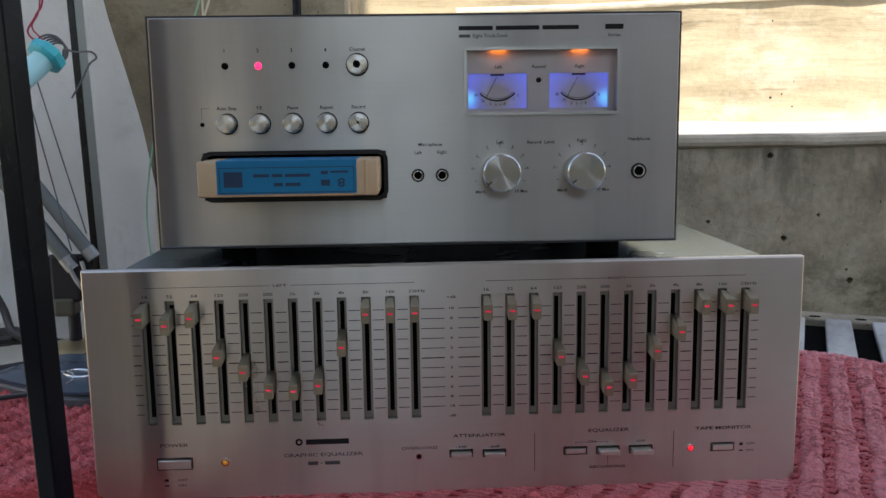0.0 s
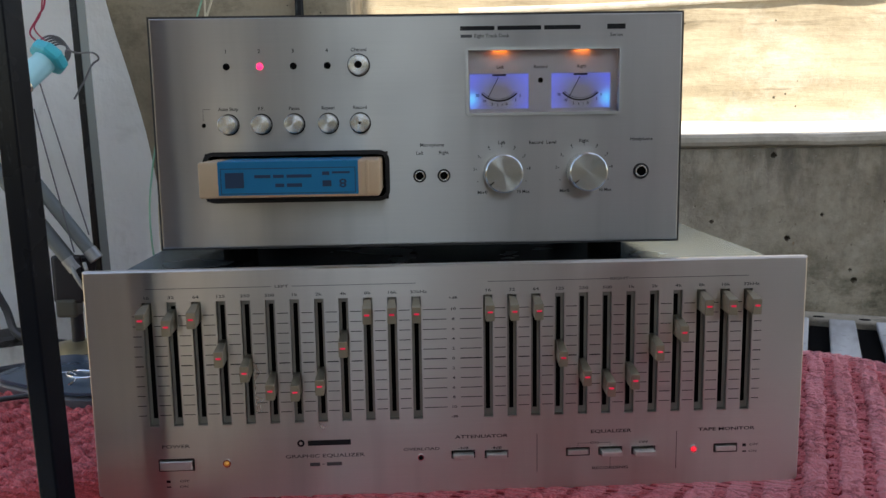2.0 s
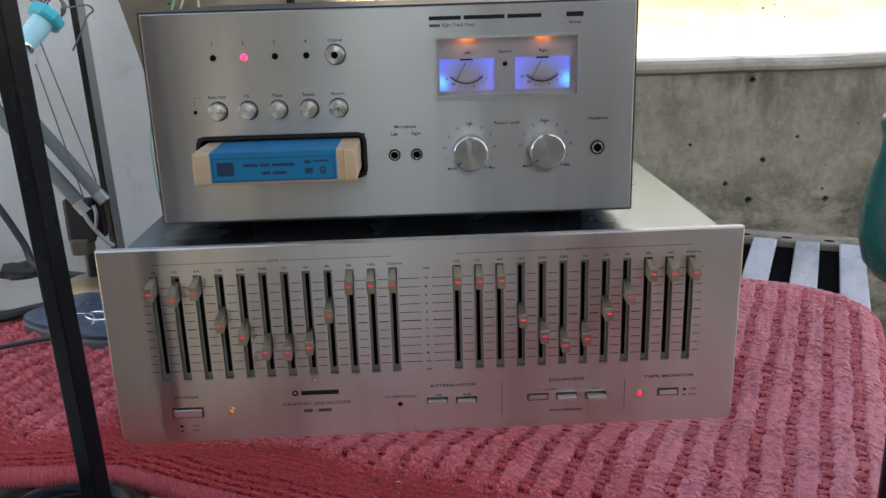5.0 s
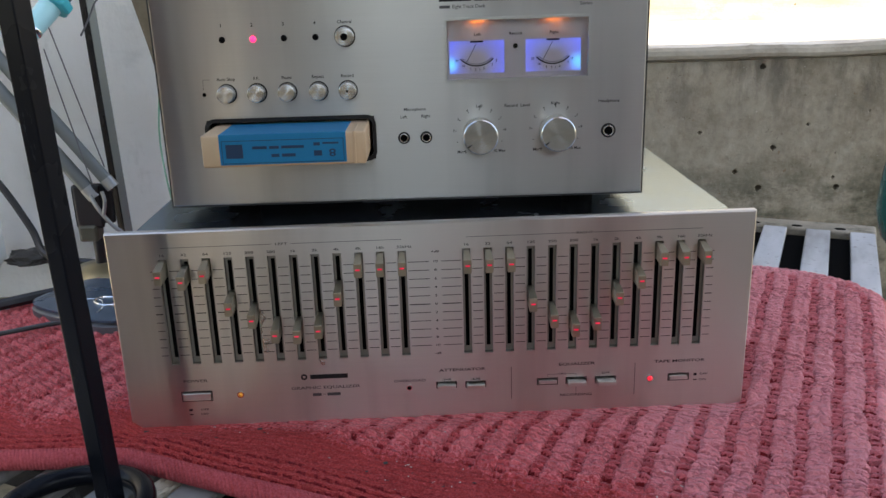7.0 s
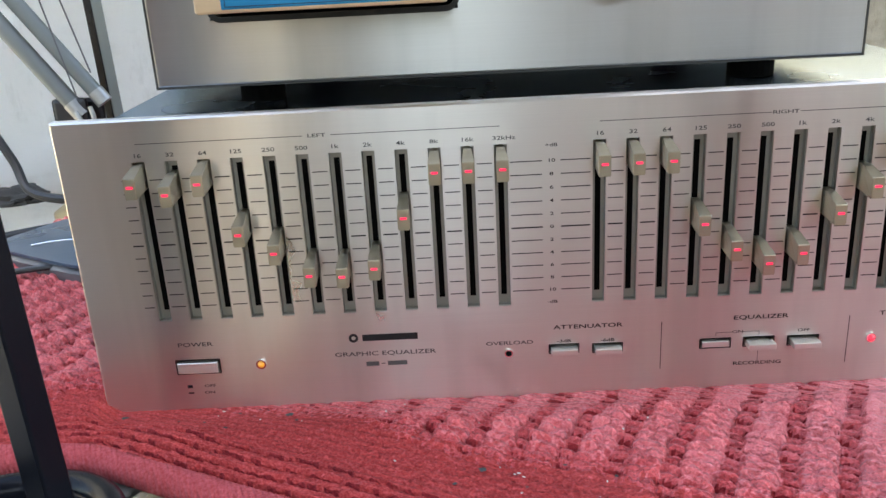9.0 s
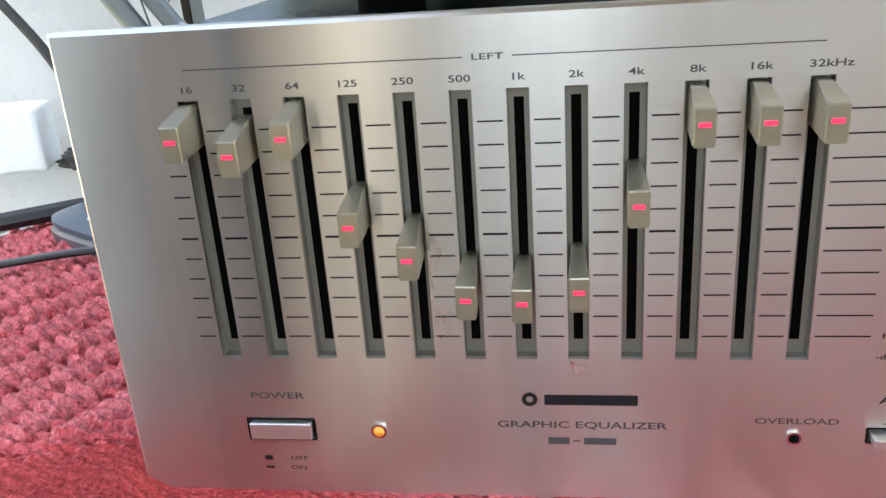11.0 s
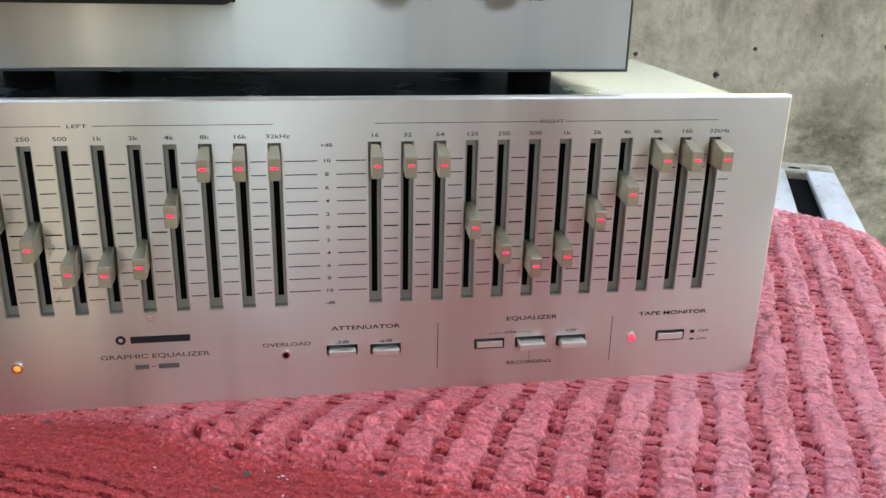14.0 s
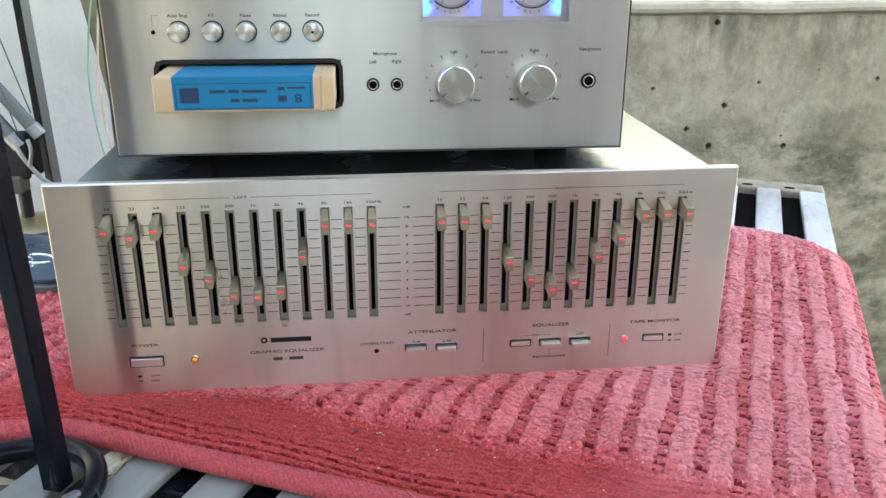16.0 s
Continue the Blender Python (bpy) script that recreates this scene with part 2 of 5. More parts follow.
def rug_material(name, lo, mid, hi, fibre=1.0, hi_tip=(0.93, 0.275, 0.295), sheen=0.05):
    """Cotton chenille: soft, matt, with fine yarn relief and worn patches."""
    m, n, l, b = mat(name, mid, 0.95, 0.0, 0.1)
    b.inputs["Sheen Weight"].default_value = sheen
    b.inputs["Sheen Roughness"].default_value = 0.5
    b.inputs["Sheen Tint"].default_value = (1.0, 0.66, 0.68, 1)
    big = noise_of(n, l, 9, 4)
    yarn = noise_of(n, l, 800, 4)
    fine = noise_of(n, l, 1500, 2)
    # twisted yarn: fine crooked lines across the stripes
    tc = n.new("ShaderNodeTexCoord")
    mp = n.new("ShaderNodeMapping")
    mp.inputs["Rotation"].default_value = (0, 0, radians(26))
    wv = n.new("ShaderNodeTexWave")
    wv.bands_direction = "Y"
    wv.inputs["Scale"].default_value = 135
    wv.inputs["Distortion"].default_value = 2.2
    wv.inputs["Detail"].default_value = 3
    wv.inputs["Detail Scale"].default_value = 1.6
    l.new(tc.outputs["Object"], mp.inputs["Vector"])
    l.new(mp.outputs[0], wv.inputs["Vector"])
    c = ramp(n, l, yarn, [(0.34, lo), (0.5, mid), (0.66, hi)])
    c = mix(n, l, c, tuple(x * 1.12 for x in hi), span(n, l, big, 0.5, 0.72, 0.0, 0.45))
    # paler towards the far end: the light falling there, put into the colour
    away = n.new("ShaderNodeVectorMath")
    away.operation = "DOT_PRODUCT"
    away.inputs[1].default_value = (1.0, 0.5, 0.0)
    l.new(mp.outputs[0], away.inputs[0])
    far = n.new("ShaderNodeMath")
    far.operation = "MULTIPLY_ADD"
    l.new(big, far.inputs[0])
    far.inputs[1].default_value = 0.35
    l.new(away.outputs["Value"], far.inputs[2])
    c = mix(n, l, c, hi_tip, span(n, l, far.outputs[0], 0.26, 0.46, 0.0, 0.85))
    # crooked creases between the rows of yarn, their shade painted into the colour
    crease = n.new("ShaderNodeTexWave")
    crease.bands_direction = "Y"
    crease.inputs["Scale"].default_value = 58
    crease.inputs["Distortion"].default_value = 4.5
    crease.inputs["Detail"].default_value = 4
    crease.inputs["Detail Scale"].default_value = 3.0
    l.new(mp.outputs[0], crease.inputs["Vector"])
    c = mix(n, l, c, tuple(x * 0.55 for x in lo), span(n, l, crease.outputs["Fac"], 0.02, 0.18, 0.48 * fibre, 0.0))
    tips = noise_of(n, l, 420, 3)
    c = mix(n, l, c, tuple(min(1, x * 1.12) for x in hi_tip), span(n, l, tips, 0.60, 0.72, 0.0, 0.35 * fibre))
    l.new(c, b.inputs["Base Color"])
    bump(n, l, b, crease.outputs["Fac"], 0.5 * fibre, 0.0016)
    bump(n, l, b, wv.outputs["Fac"], 0.55 * fibre, 0.0012)
    bump(n, l, b, yarn, 0.9 * fibre, 0.0020)
    bump(n, l, b, fine, 0.8 * fibre, 0.0008)
    return m


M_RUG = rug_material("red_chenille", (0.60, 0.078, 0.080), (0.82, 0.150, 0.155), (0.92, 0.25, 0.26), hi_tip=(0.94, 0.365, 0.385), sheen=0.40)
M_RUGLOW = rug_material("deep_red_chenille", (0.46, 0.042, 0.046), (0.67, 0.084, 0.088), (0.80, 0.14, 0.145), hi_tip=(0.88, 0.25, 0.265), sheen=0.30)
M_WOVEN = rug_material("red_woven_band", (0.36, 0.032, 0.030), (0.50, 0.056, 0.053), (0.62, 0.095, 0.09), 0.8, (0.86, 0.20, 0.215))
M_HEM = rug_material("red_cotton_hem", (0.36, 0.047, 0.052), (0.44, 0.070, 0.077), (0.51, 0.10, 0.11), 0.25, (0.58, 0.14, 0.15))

# darker copy of the red for the shade between tufts and ridges
M_GAPSHADE = rug_material("gap_shade_red", (0.16, 0.012, 0.015), (0.27, 0.022, 0.026), (0.38, 0.04, 0.044), 0.6, (0.36, 0.045, 0.05))


def twill(m):
    """Slanting cords of woven tape."""
    n, l = m.node_tree.nodes, m.node_tree.links
    tc = n.new("ShaderNodeTexCoord")
    mp = n.new("ShaderNodeMapping")
    mp.inputs["Rotation"].default_value = (0, 0, radians(-22))
    wv = n.new("ShaderNodeTexWave")
    wv.inputs["Scale"].default_value = 150
    wv.inputs["Distortion"].default_value = 0.6
    l.new(tc.outputs["Object"], mp.inputs["Vector"])
    l.new(mp.outputs[0], wv.inputs["Vector"])
    bump(n, l, n["Principled BSDF"], wv.outputs["Fac"], 0.7, 0.0010)


twill(M_HEM)


def sheet_material():
    m, n, l, b = mat("white_tarpaulin", (0.66, 0.66, 0.64), 0.6)
    a = noise_of(n, l, 7, 6)
    s = noise_of(n, l, 30, 6, (1, 1, 0.4), rough=0.7)
    c = ramp(n, l, a, [(0.3, (0.90, 0.91, 0.88)), (0.6, (0.95, 0.96, 0.94))])
    c = mix(n, l, c, (0.50, 0.50, 0.46), span(n, l, s, 0.60, 0.78, 0, 0.40))
    big = noise_of(n, l, 14, 7, (1, 1, 2.2), rough=0.65)
    c = mix(n, l, c, (0.66, 0.67, 0.64), span(n, l, big, 0.56, 0.74, 0, 0.40))
    l.new(c, b.inputs["Base Color"])
    bump(n, l, b, a, 0.5, 0.02)
    bump(n, l, b, s, 0.3, 0.004)
    return m


M_SHEET = sheet_material()


def paper_material(name, base):
    m, n, l, b = mat(name, base, 0.5)
    a = noise_of(n, l, 60, 4)
    l.new(mix(n, l, tuple(x * 0.86 for x in base), tuple(x * 1.1 for x in base), a), b.inputs["Base Color"])
    g = noise_of(n, l, 900, 2)
    bump(n, l, b, g, 0.1, 0.0003)
    return m


M_BLUE = paper_material("blue_paper_label", (0.002, 0.168, 0.33))
M_BLUE.node_tree.nodes["Principled BSDF"].inputs["Specular IOR Level"].default_value = 0.22
M_BLUEINK = mat("dark_blue_ink", (0.004, 0.03, 0.075), 0.5)[0]
M_CREAM = paper_material("cream_plastic", (0.54, 0.38, 0.235))
M_TEAL = mat("teal_plastic", (0.035, 0.48, 0.56), 0.28)[0]
M_TEALPALE = mat("pale_teal_plastic", (0.42, 0.78, 0.82), 0.35)[0]
M_GREEN = case_material("dark_green_plastic", (0.002, 0.070, 0.062), 0.26)
M_GREEN.node_tree.nodes["Principled BSDF"].inputs["Specular IOR Level"].default_value = 0.22
M_STEEL = case_material("worn_steel_tube", (0.17, 0.19, 0.185), 0.50, 0.5)
M_CAP = case_material("scraped_steel", (0.36, 0.37, 0.36), 0.42, 0.8)
M_BRASS = case_material("dull_brass", (0.42, 0.34, 0.20), 0.36, 0.9)
M_OLIVEPAINT = case_material("olive_painted_block", (0.085, 0.080, 0.055), 0.5)
M_NAVY = case_material("navy_plastic", (0.045, 0.075, 0.11), 0.30)
M_GREYPL = case_material("grey_plastic", (0.10, 0.10, 0.105), 0.4)
M_GREENWIRE = mat("green_wire", (0.22, 0.46, 0.32), 0.45)[0]
M_CREAMWIRE = mat("cream_wire", (0.62, 0.56, 0.42), 0.45)[0]
M_REDWIRE = mat("red_wire", (0.42, 0.03, 0.07), 0.45)[0]
M_CLOTH = case_material("dark_cloth", (0.05, 0.048, 0.045), 0.9)
M_FLAKE = mat("pale_flake", (0.64, 0.56, 0.48), 0.7)[0]


# ---- building helpers ----
def part(name, bm, material, parent=None, label="", smooth=False):
    me = bpy.data.meshes.new(name)
    bmesh.ops.recalc_face_normals(bm, faces=bm.faces)
    bm.to_mesh(me)
    bm.free()
    me.materials.append(material)
    if smooth:
        me.polygons.foreach_set("use_smooth", [True] * len(me.polygons))
        me.set_sharp_from_angle(angle=radians(38))
    ob = new(name, me)
    ob.parent = parent
    return tagged(ob, label)


def thing(name, m, label, category, group="", kind=""):
    ob = new(name)
    ob.empty_display_size = 0.02
    ob.matrix_world = m
    return tagged(ob, label, category, group, kind)


def box(x0, x1, y0, y1, z0, z1, bevel=0.0, seg=2, bm=None):
    bm = bm or bmesh.new()
    r = bmesh.ops.create_cube(bm, size=1)
    for v in r["verts"]:
        v.co = ((x0 + x1) / 2 + v.co.x * (x1 - x0), (y0 + y1) / 2 + v.co.y * (y1 - y0), (z0 + z1) / 2 + v.co.z * (z1 - z0))
    if bevel:
        es = list({e for v in r["verts"] for e in v.link_edges})
        bmesh.ops.bevel(bm, geom=es, offset=bevel, segments=seg, affect="EDGES", profile=0.5)
    return bm


def cyl(r, y0, y1, seg=32, x=0, z=0, bevel=0.0, r2=None, bm=None):
    """A cylinder along y."""
    bm = bm or bmesh.new()
    rings = [(r, y0), (r if r2 is None else r2, y1)]
    if bevel:
        ra, rb = rings[0][0], rings[1][0]
        rings = [(ra - bevel, y0), (ra, y0 + bevel), (rb, y1)]
    loops = []
    for rad, y in rings:
        loops.append([bm.verts.new((x + rad * math.cos(2 * math.pi * i / seg), y, z + rad * math.sin(2 * math.pi * i / seg))) for i in range(seg)])
    for a, b in zip(loops, loops[1:]):
        for i in range(seg):
            bm.faces.new((a[i], a[(i + 1) % seg], b[(i + 1) % seg], b[i]))
    bm.faces.new(loops[0])
    bm.faces.new(list(reversed(loops[-1])))
    return bm


def ring(r0, r1, y0, y1, seg=32, x=0, z=0):
    """A flat ring along y between two radii."""
    bm = bmesh.new()
    L = []
    for rad, y in ((r0, y1), (r0, y0), (r1, y0), (r1, y1)):
        L.append([bm.verts.new((x + rad * math.cos(2 * math.pi * i / seg), y, z + rad * math.sin(2 * math.pi * i / seg))) for i in range(seg)])
    for a, b in zip(L, L[1:] + L[:1]):
        for i in range(seg):
            bm.faces.new((a[i], a[(i + 1) % seg], b[(i + 1) % seg], b[i]))
    return bm


def tube(points, r, seg=10, bm=None):
    """A round tube through points, smoothed between them."""
    bm = bm or bmesh.new()
    P = [Vector(p) for p in points]
    if len(P) > 2:
        Q = [2 * P[0] - P[1]] + P + [2 * P[-1] - P[-2]]
        S = []
        for i in range(1, len(Q) - 2):
            for k in range(8):
                t = k / 8
                a, b, c, d = Q[i - 1:i + 3]
                S.append(0.5 * (2 * b + (c - a) * t + (2 * a - 5 * b + 4 * c - d) * t * t + (3 * b - a - 3 * c + d) * t ** 3))
        P = S + [P[-1]]
    prev = None
    up = Vector((0.31, 0.17, 0.93))
    for i, p in enumerate(P):
        d = (P[min(i + 1, len(P) - 1)] - P[max(i - 1, 0)]).normalized()
        s = d.cross(up).normalized()
        up = s.cross(d).normalized()
        row = [bm.verts.new(p + r * (math.cos(2 * math.pi * k / seg) * s + math.sin(2 * math.pi * k / seg) * up)) for k in range(seg)]
        if prev:
            for k in range(seg):
                bm.faces.new((prev[k], prev[(k + 1) % seg], row[(k + 1) % seg], row[k]))
        else:
            bm.faces.new(row)
        prev = row
    bm.faces.new(prev)
    return bm


def plate(x0, x1, z0, z1, y, holes, chamfer=0.0008, depth=0.005, back=True):
    """A front panel in the xz plane at y, chamfered, with rectangular holes cut through it."""
    bm = bmesh.new()
    xs = sorted({x0 + chamfer, x1 - chamfer, *[h[0] for h in holes], *[h[1] for h in holes]})
    zs = sorted({z0 + chamfer, z1 - chamfer, *[h[2] for h in holes], *[h[3] for h in holes]})
    V = {}

    def vert(x, yy, z):
        k = (round(x, 6), round(yy, 6), round(z, 6))
        if k not in V:
            V[k] = bm.verts.new((x, yy, z))
        return V[k]
    for a, b in zip(xs, xs[1:]):
        for c, d in zip(zs, zs[1:]):
            mx, mz = (a + b) / 2, (c + d) / 2
            if not any(h[0] < mx < h[1] and h[2] < mz < h[3] for h in holes):
                bm.faces.new([vert(p, y, q) for p, q in ((a, c), (b, c), (b, d), (a, d))])
    bmesh.ops.recalc_face_normals(bm, faces=bm.faces)
    outer = [(x0, z0), (x1, z0), (x1, z1), (x0, z1)]
    inner = [(x0 + chamfer, z0 + chamfer), (x1 - chamfer, z0 + chamfer), (x1 - chamfer, z1 - chamfer), (x0 + chamfer, z1 - chamfer)]
    edge = {}
    for i in range(4):
        (ax, az), (bx, bz) = inner[i], inner[(i + 1) % 4]
        (ox, oz), (px, pz) = outer[i], outer[(i + 1) % 4]
        ring_in = [vert(x, y, z) for x in xs for z in zs if min(ax, bx) - 1e-7 <= x <= max(ax, bx) + 1e-7 and min(az, bz) - 1e-7 <= z <= max(az, bz) + 1e-7]
        ring_in.sort(key=lambda v: (v.co.x - ax) * (bx - ax) + (v.co.z - az) * (bz - az))
        bm.faces.new([vert(ox, y + chamfer, oz), vert(px, y + chamfer, pz)] + list(reversed(ring_in)))
        bm.faces.new([vert(ox, y + chamfer, oz), vert(ox, y + depth, oz), vert(px, y + depth, pz), vert(px, y + chamfer, pz)])
    if back:
        bm.faces.new([vert(x, y + depth, z) for x, z in outer])
    for h in holes:
        c = [(h[0], h[2]), (h[1], h[2]), (h[1], h[3]), (h[0], h[3])]
        for i in range(4):
            (ax, az), (bx, bz) = c[i], c[(i + 1) % 4]
            run = [p for p in ([(x, az) for x in xs] if az == bz else [(ax, z) for z in zs]) if min(ax, bx) <= p[0] <= max(ax, bx) and min(az, bz) <= p[1] <= max(az, bz)]
            for (px, pz), (qx, qz) in zip(run, run[1:]):
                bm.faces.new([vert(px, y, pz), vert(qx, y, qz), vert(qx, y + 0.0015, qz), vert(px, y + 0.0015, pz)])
    return bm


def words(text, x, z, size, parent, y, wide=1.0, align="CENTER", material=None, turn=0, thin=0.0):
    """Printed lettering on a panel, in the built-in font, a hair proud of it. size: height of the capitals."""
    cu = bpy.data.curves.new("lettering", "FONT")
    cu.body, cu.size, cu.align_x, cu.align_y = text, size / 0.70, align, "CENTER"
    cu.resolution_u = 3
    cu.offset = thin or size * 0.022
    tmp = bpy.data.objects.new("lettering", cu)
    scene.collection.objects.link(tmp)
    bpy.context.view_layer.update()
    me = bpy.data.meshes.new_from_object(tmp.evaluated_get(bpy.context.evaluated_depsgraph_get()))
    bpy.data.objects.remove(tmp)
    bpy.data.curves.remove(cu)
    me.transform(pose(x, y, z, 90, turn, 0) @ Matrix.Diagonal((wide, 1, 1, 1)))
    me.materials.clear()
    me.materials.append(material or M_INK)
    me.name = "lettering"
    ob = new("lettering", me)
    ob.parent = parent
    return ob


def bars(name, rects, y, material, parent, label=""):
    """Thin printed bars in one part."""
    bm = bmesh.new()
    for x0, x1, z0, z1 in rects:
        bm.faces.new([bm.verts.new(p) for p in ((x0, y, z0), (x1, y, z0), (x1, y, z1), (x0, y, z1))])
    return part(name, bm, material, parent, label)


# ---- setting ----
def structure(name, bm, material, label, category, smooth=False):
    return tagged(part(name, bm, material, None, label, smooth), "", category, "", "structure")


WALL_Y, UPPER_Y, LEDGE_Z, GROUND_Z = 0.53, 0.84, 0.200, -0.42
structure("ground", box(-8, 8, -9, 4, GROUND_Z - 0.1, GROUND_Z), M_GROUND, "dark concrete yard floor", "ground")


def thicken(bm, shift):
    """Give a sheet of faces a body behind it."""
    rim = [e for e in bm.edges if e.is_boundary]
    twin = {v: bm.verts.new(v.co + Vector(shift)) for v in list(bm.verts)}
    for f in list(bm.faces):
        bm.faces.new([twin[v] for v in reversed(f.verts)])
    for e in rim:
        a, b = e.verts
        bm.faces.new((b, a, twin[a], twin[b]))


def low_wall(prof, shift):
    """The low wall with a rounded render lip that carries the ledge."""
    bm = bmesh.new()
    nx = 90
    rows = []
    for i in range(nx + 1):
        x = -0.16 + i * (3.2 / nx) ** 1.0
        rows.append([bm.verts.new((x, y + 0.0022 * noise.noise((x * 7, y * 4, z * 9)), z + (0.0025 * noise.noise((x * 9, 3, 1)) if z > 0.17 else 0))) for y, z in prof])
    for a, b in zip(rows, rows[1:]):
        for k in range(len(prof) - 1):
            bm.faces.new((a[k], b[k], b[k + 1], a[k + 1]))
    thicken(bm, shift)
    return bm


structure("ledge_lip", low_wall([(WALL_Y + 0.004, 0.1862), (WALL_Y - 0.003, 0.1866), (WALL_Y - 0.0065, 0.1890), (WALL_Y - 0.0075, 0.1930), (WALL_Y - 0.005, 0.1982), (WALL_Y + 0.006, 0.2015)], (0, 0.05, 0)), M_LIP, "cream rounded render lip along the ledge", "ledge", True)


def retaining_wall():
    """The cast face of the low wall, uneven, with blow holes sunk into it."""
    rng = random.Random(21)
    holes = [(0.440, 0.074, 0.0034), (0.527, 0.020, 0.0036), (0.425, 0.022, 0.0042), (0.393, 0.045, 0.0032), (0.483, 0.102, 0.0022), (0.345, 0.097, 0.0022), (0.641, 0.105, 0.0024), (0.419, 0.176, 0.0034)]
    holes += [(rng.uniform(0.22, 0.85), rng.uniform(-0.005, 0.17), rng.choice((0.0009, 0.0011, 0.0013, 0.0017))) for k in range(10)]
    xs = [*np.linspace(-0.16, 0.20, 30), *np.linspace(0.201, 0.86, 440), *np.linspace(0.865, 3.04, 40)]
    zs = [GROUND_Z - 0.02, -0.25, -0.10, *np.linspace(-0.04, 0.185, 150)]
    bm = bmesh.new()
    deep = set()
    g = []
    for x in xs:
        row = []
        near = [h for h in holes if abs(h[0] - x) < 0.008]
        for z in zs:
            y = WALL_Y + 0.0022 * noise.noise((x * 7, 2, z * 9)) + 0.0008 * noise.noise((x * 40, 5, z * 40)) + 0.0004 * noise.noise((x * 130, 7, z * 130))
            sunk = 0.0
            for hx, hz, r in near:
                d = math.hypot((x - hx), (z - hz) * 1.15) * (1 + 0.25 * noise.noise((x * 300, hz * 99, z * 300))) / r
                if d < 1:
                    sunk = max(sunk, 1.6 * r * (1 - d * d) ** 0.5)
            v = bm.verts.new((x, y + sunk, z))
            if sunk > 0.0006:
                deep.add(v)
            row.append(v)
        g.append(row)
    for a, b in zip(g, g[1:]):
        for k in range(len(zs) - 1):
            f = bm.faces.new((a[k], b[k], b[k + 1], a[k + 1]))
            if sum(v in deep for v in f.verts) > 1:
                f.material_index = 1
    thicken(bm, (0, 0.26, 0))
    return bm


structure("wall_low", retaining_wall(), M_WALL, "grey pitted concrete retaining wall with mould along its foot", "wall", True).data.materials.append(M_BLOWHOLE)


def ledge():
    bm = bmesh.new()
    nx, ny = 110, 14
    g = []
    for i in range(nx + 1):
        x = -0.16 + i * 3.2 / nx
        row = []
        for j in range(ny + 1):
            y = WALL_Y + 0.006 + j * (UPPER_Y - WALL_Y + 0.01) / ny
            z = 0.2015 + 0.014 * j / ny + 0.004 * noise.noise((x * 6, y * 8, 2)) * min(1, j / 3) + 0.0025 * noise.noise((x * 9, 3, 1)) * max(0, 1 - j / 3)
            row.append(bm.verts.new((x, y, z)))
        g.append(row)
    for i in range(nx):
        for j in range(ny):
            bm.faces.new((g[i][j], g[i + 1][j], g[i + 1][j + 1], g[i][j + 1]))
    thicken(bm, (0, 0, -0.05))
    return bm


structure("ledge", ledge(), M_LEDGE, "pale rendered ledge on the retaining wall, in full sun", "ledge", True)


def upper_wall(z0, z1, nz, out=0.0):
    bm = bmesh.new()
    nx = 120
    g = []
    for i in range(nx + 1):
        x = -0.16 + i * 3.2 / nx
        row = []
        for k in range(nz + 1):
            z = z0 + (z1 - z0) * k / nz
            y = UPPER_Y - out + 0.02 * (z - 0.2) + 0.010 * noise.noise((x * 5, z * 12, 4)) + 0.005 * noise.noise((x * 16, z * 40, 8)) - 0.010 * max(0, 1 - (z - 0.2) / 0.03)
            row.append(bm.verts.new((x, y, z)))
        g.append(row)
    for i in range(nx):
        for k in range(nz):
            bm.faces.new((g[i][k], g[i + 1][k], g[i + 1][k + 1], g[i][k + 1]))
    thicken(bm, (0, 0.18, 0))
    return bm


structure("wall_top", upper_wall(0.412, 0.60, 10, 0.0), M_LEDGE, "pale plastered top of the rendered wall", "wall", True)
structure("wall_upper", upper_wall(0.20, 0.412, 34), M_UPPER, "sandy rough rendered wall set back above the ledge", "wall", True)
structure("wall_side", box(-3.0, -0.085, WALL_Y - 0.004, WALL_Y + 0.6, GROUND_Z - 0.02, 0.62, 0.004, 1), M_SIDE, "brown stained concrete wall", "wall")
# unseen canopy added overhead: its outline keeps the sun off the bench
CANOPY_Z = 1.50
def prism(outline, z0, z1):
    """A slab over an outline of (x, y) corners, counter-clockwise."""
    bm = bmesh.new()
    low = [bm.verts.new((x, y, z0)) for x, y in outline]
    top = [bm.verts.new((x, y, z1)) for x, y in outline]
    bm.faces.new(low[::-1])
    bm.faces.new(top)
    for k in range(len(outline)):
        m = (k + 1) % len(outline)
        bm.faces.new((low[k], low[m], top[m], top[k]))
    return bm


canopy = ((-1.66, -2.60), (1.62, -2.60), (1.62, -0.80), (1.34, -0.38), (0.30, -0.38), (0.30, 0.05), (-0.28, 0.05), (-0.28, -0.75), (-0.45, -0.75), (-0.45, -1.60), (-1.66, -1.60))
structure("ceiling", prism(canopy, CANOPY_Z, CANOPY_Z + 0.10), M_CANOPY, "unseen plain canopy slab added to shade the bench", "roof")
# unseen walls behind the viewer, added to shape reflections and incoming light
structure("wall_back", box(-1.65, -0.88, -2.76, -2.61, GROUND_Z - 0.02, 3.8), M_BROWN, "unseen brown wall added to darken reflections", "wall")
structure("wall_pier", box(-0.74, -0.55, -2.76, -2.61, GROUND_Z - 0.02, 2.8), M_SIDE, "unseen brown pier added to shape reflections", "wall")
structure("wall_yard", box(-2.05, -1.652, -2.76, -2.61, GROUND_Z - 0.02, 3.8), M_OLIVE, "unseen dark olive wall added to darken reflections", "wall")
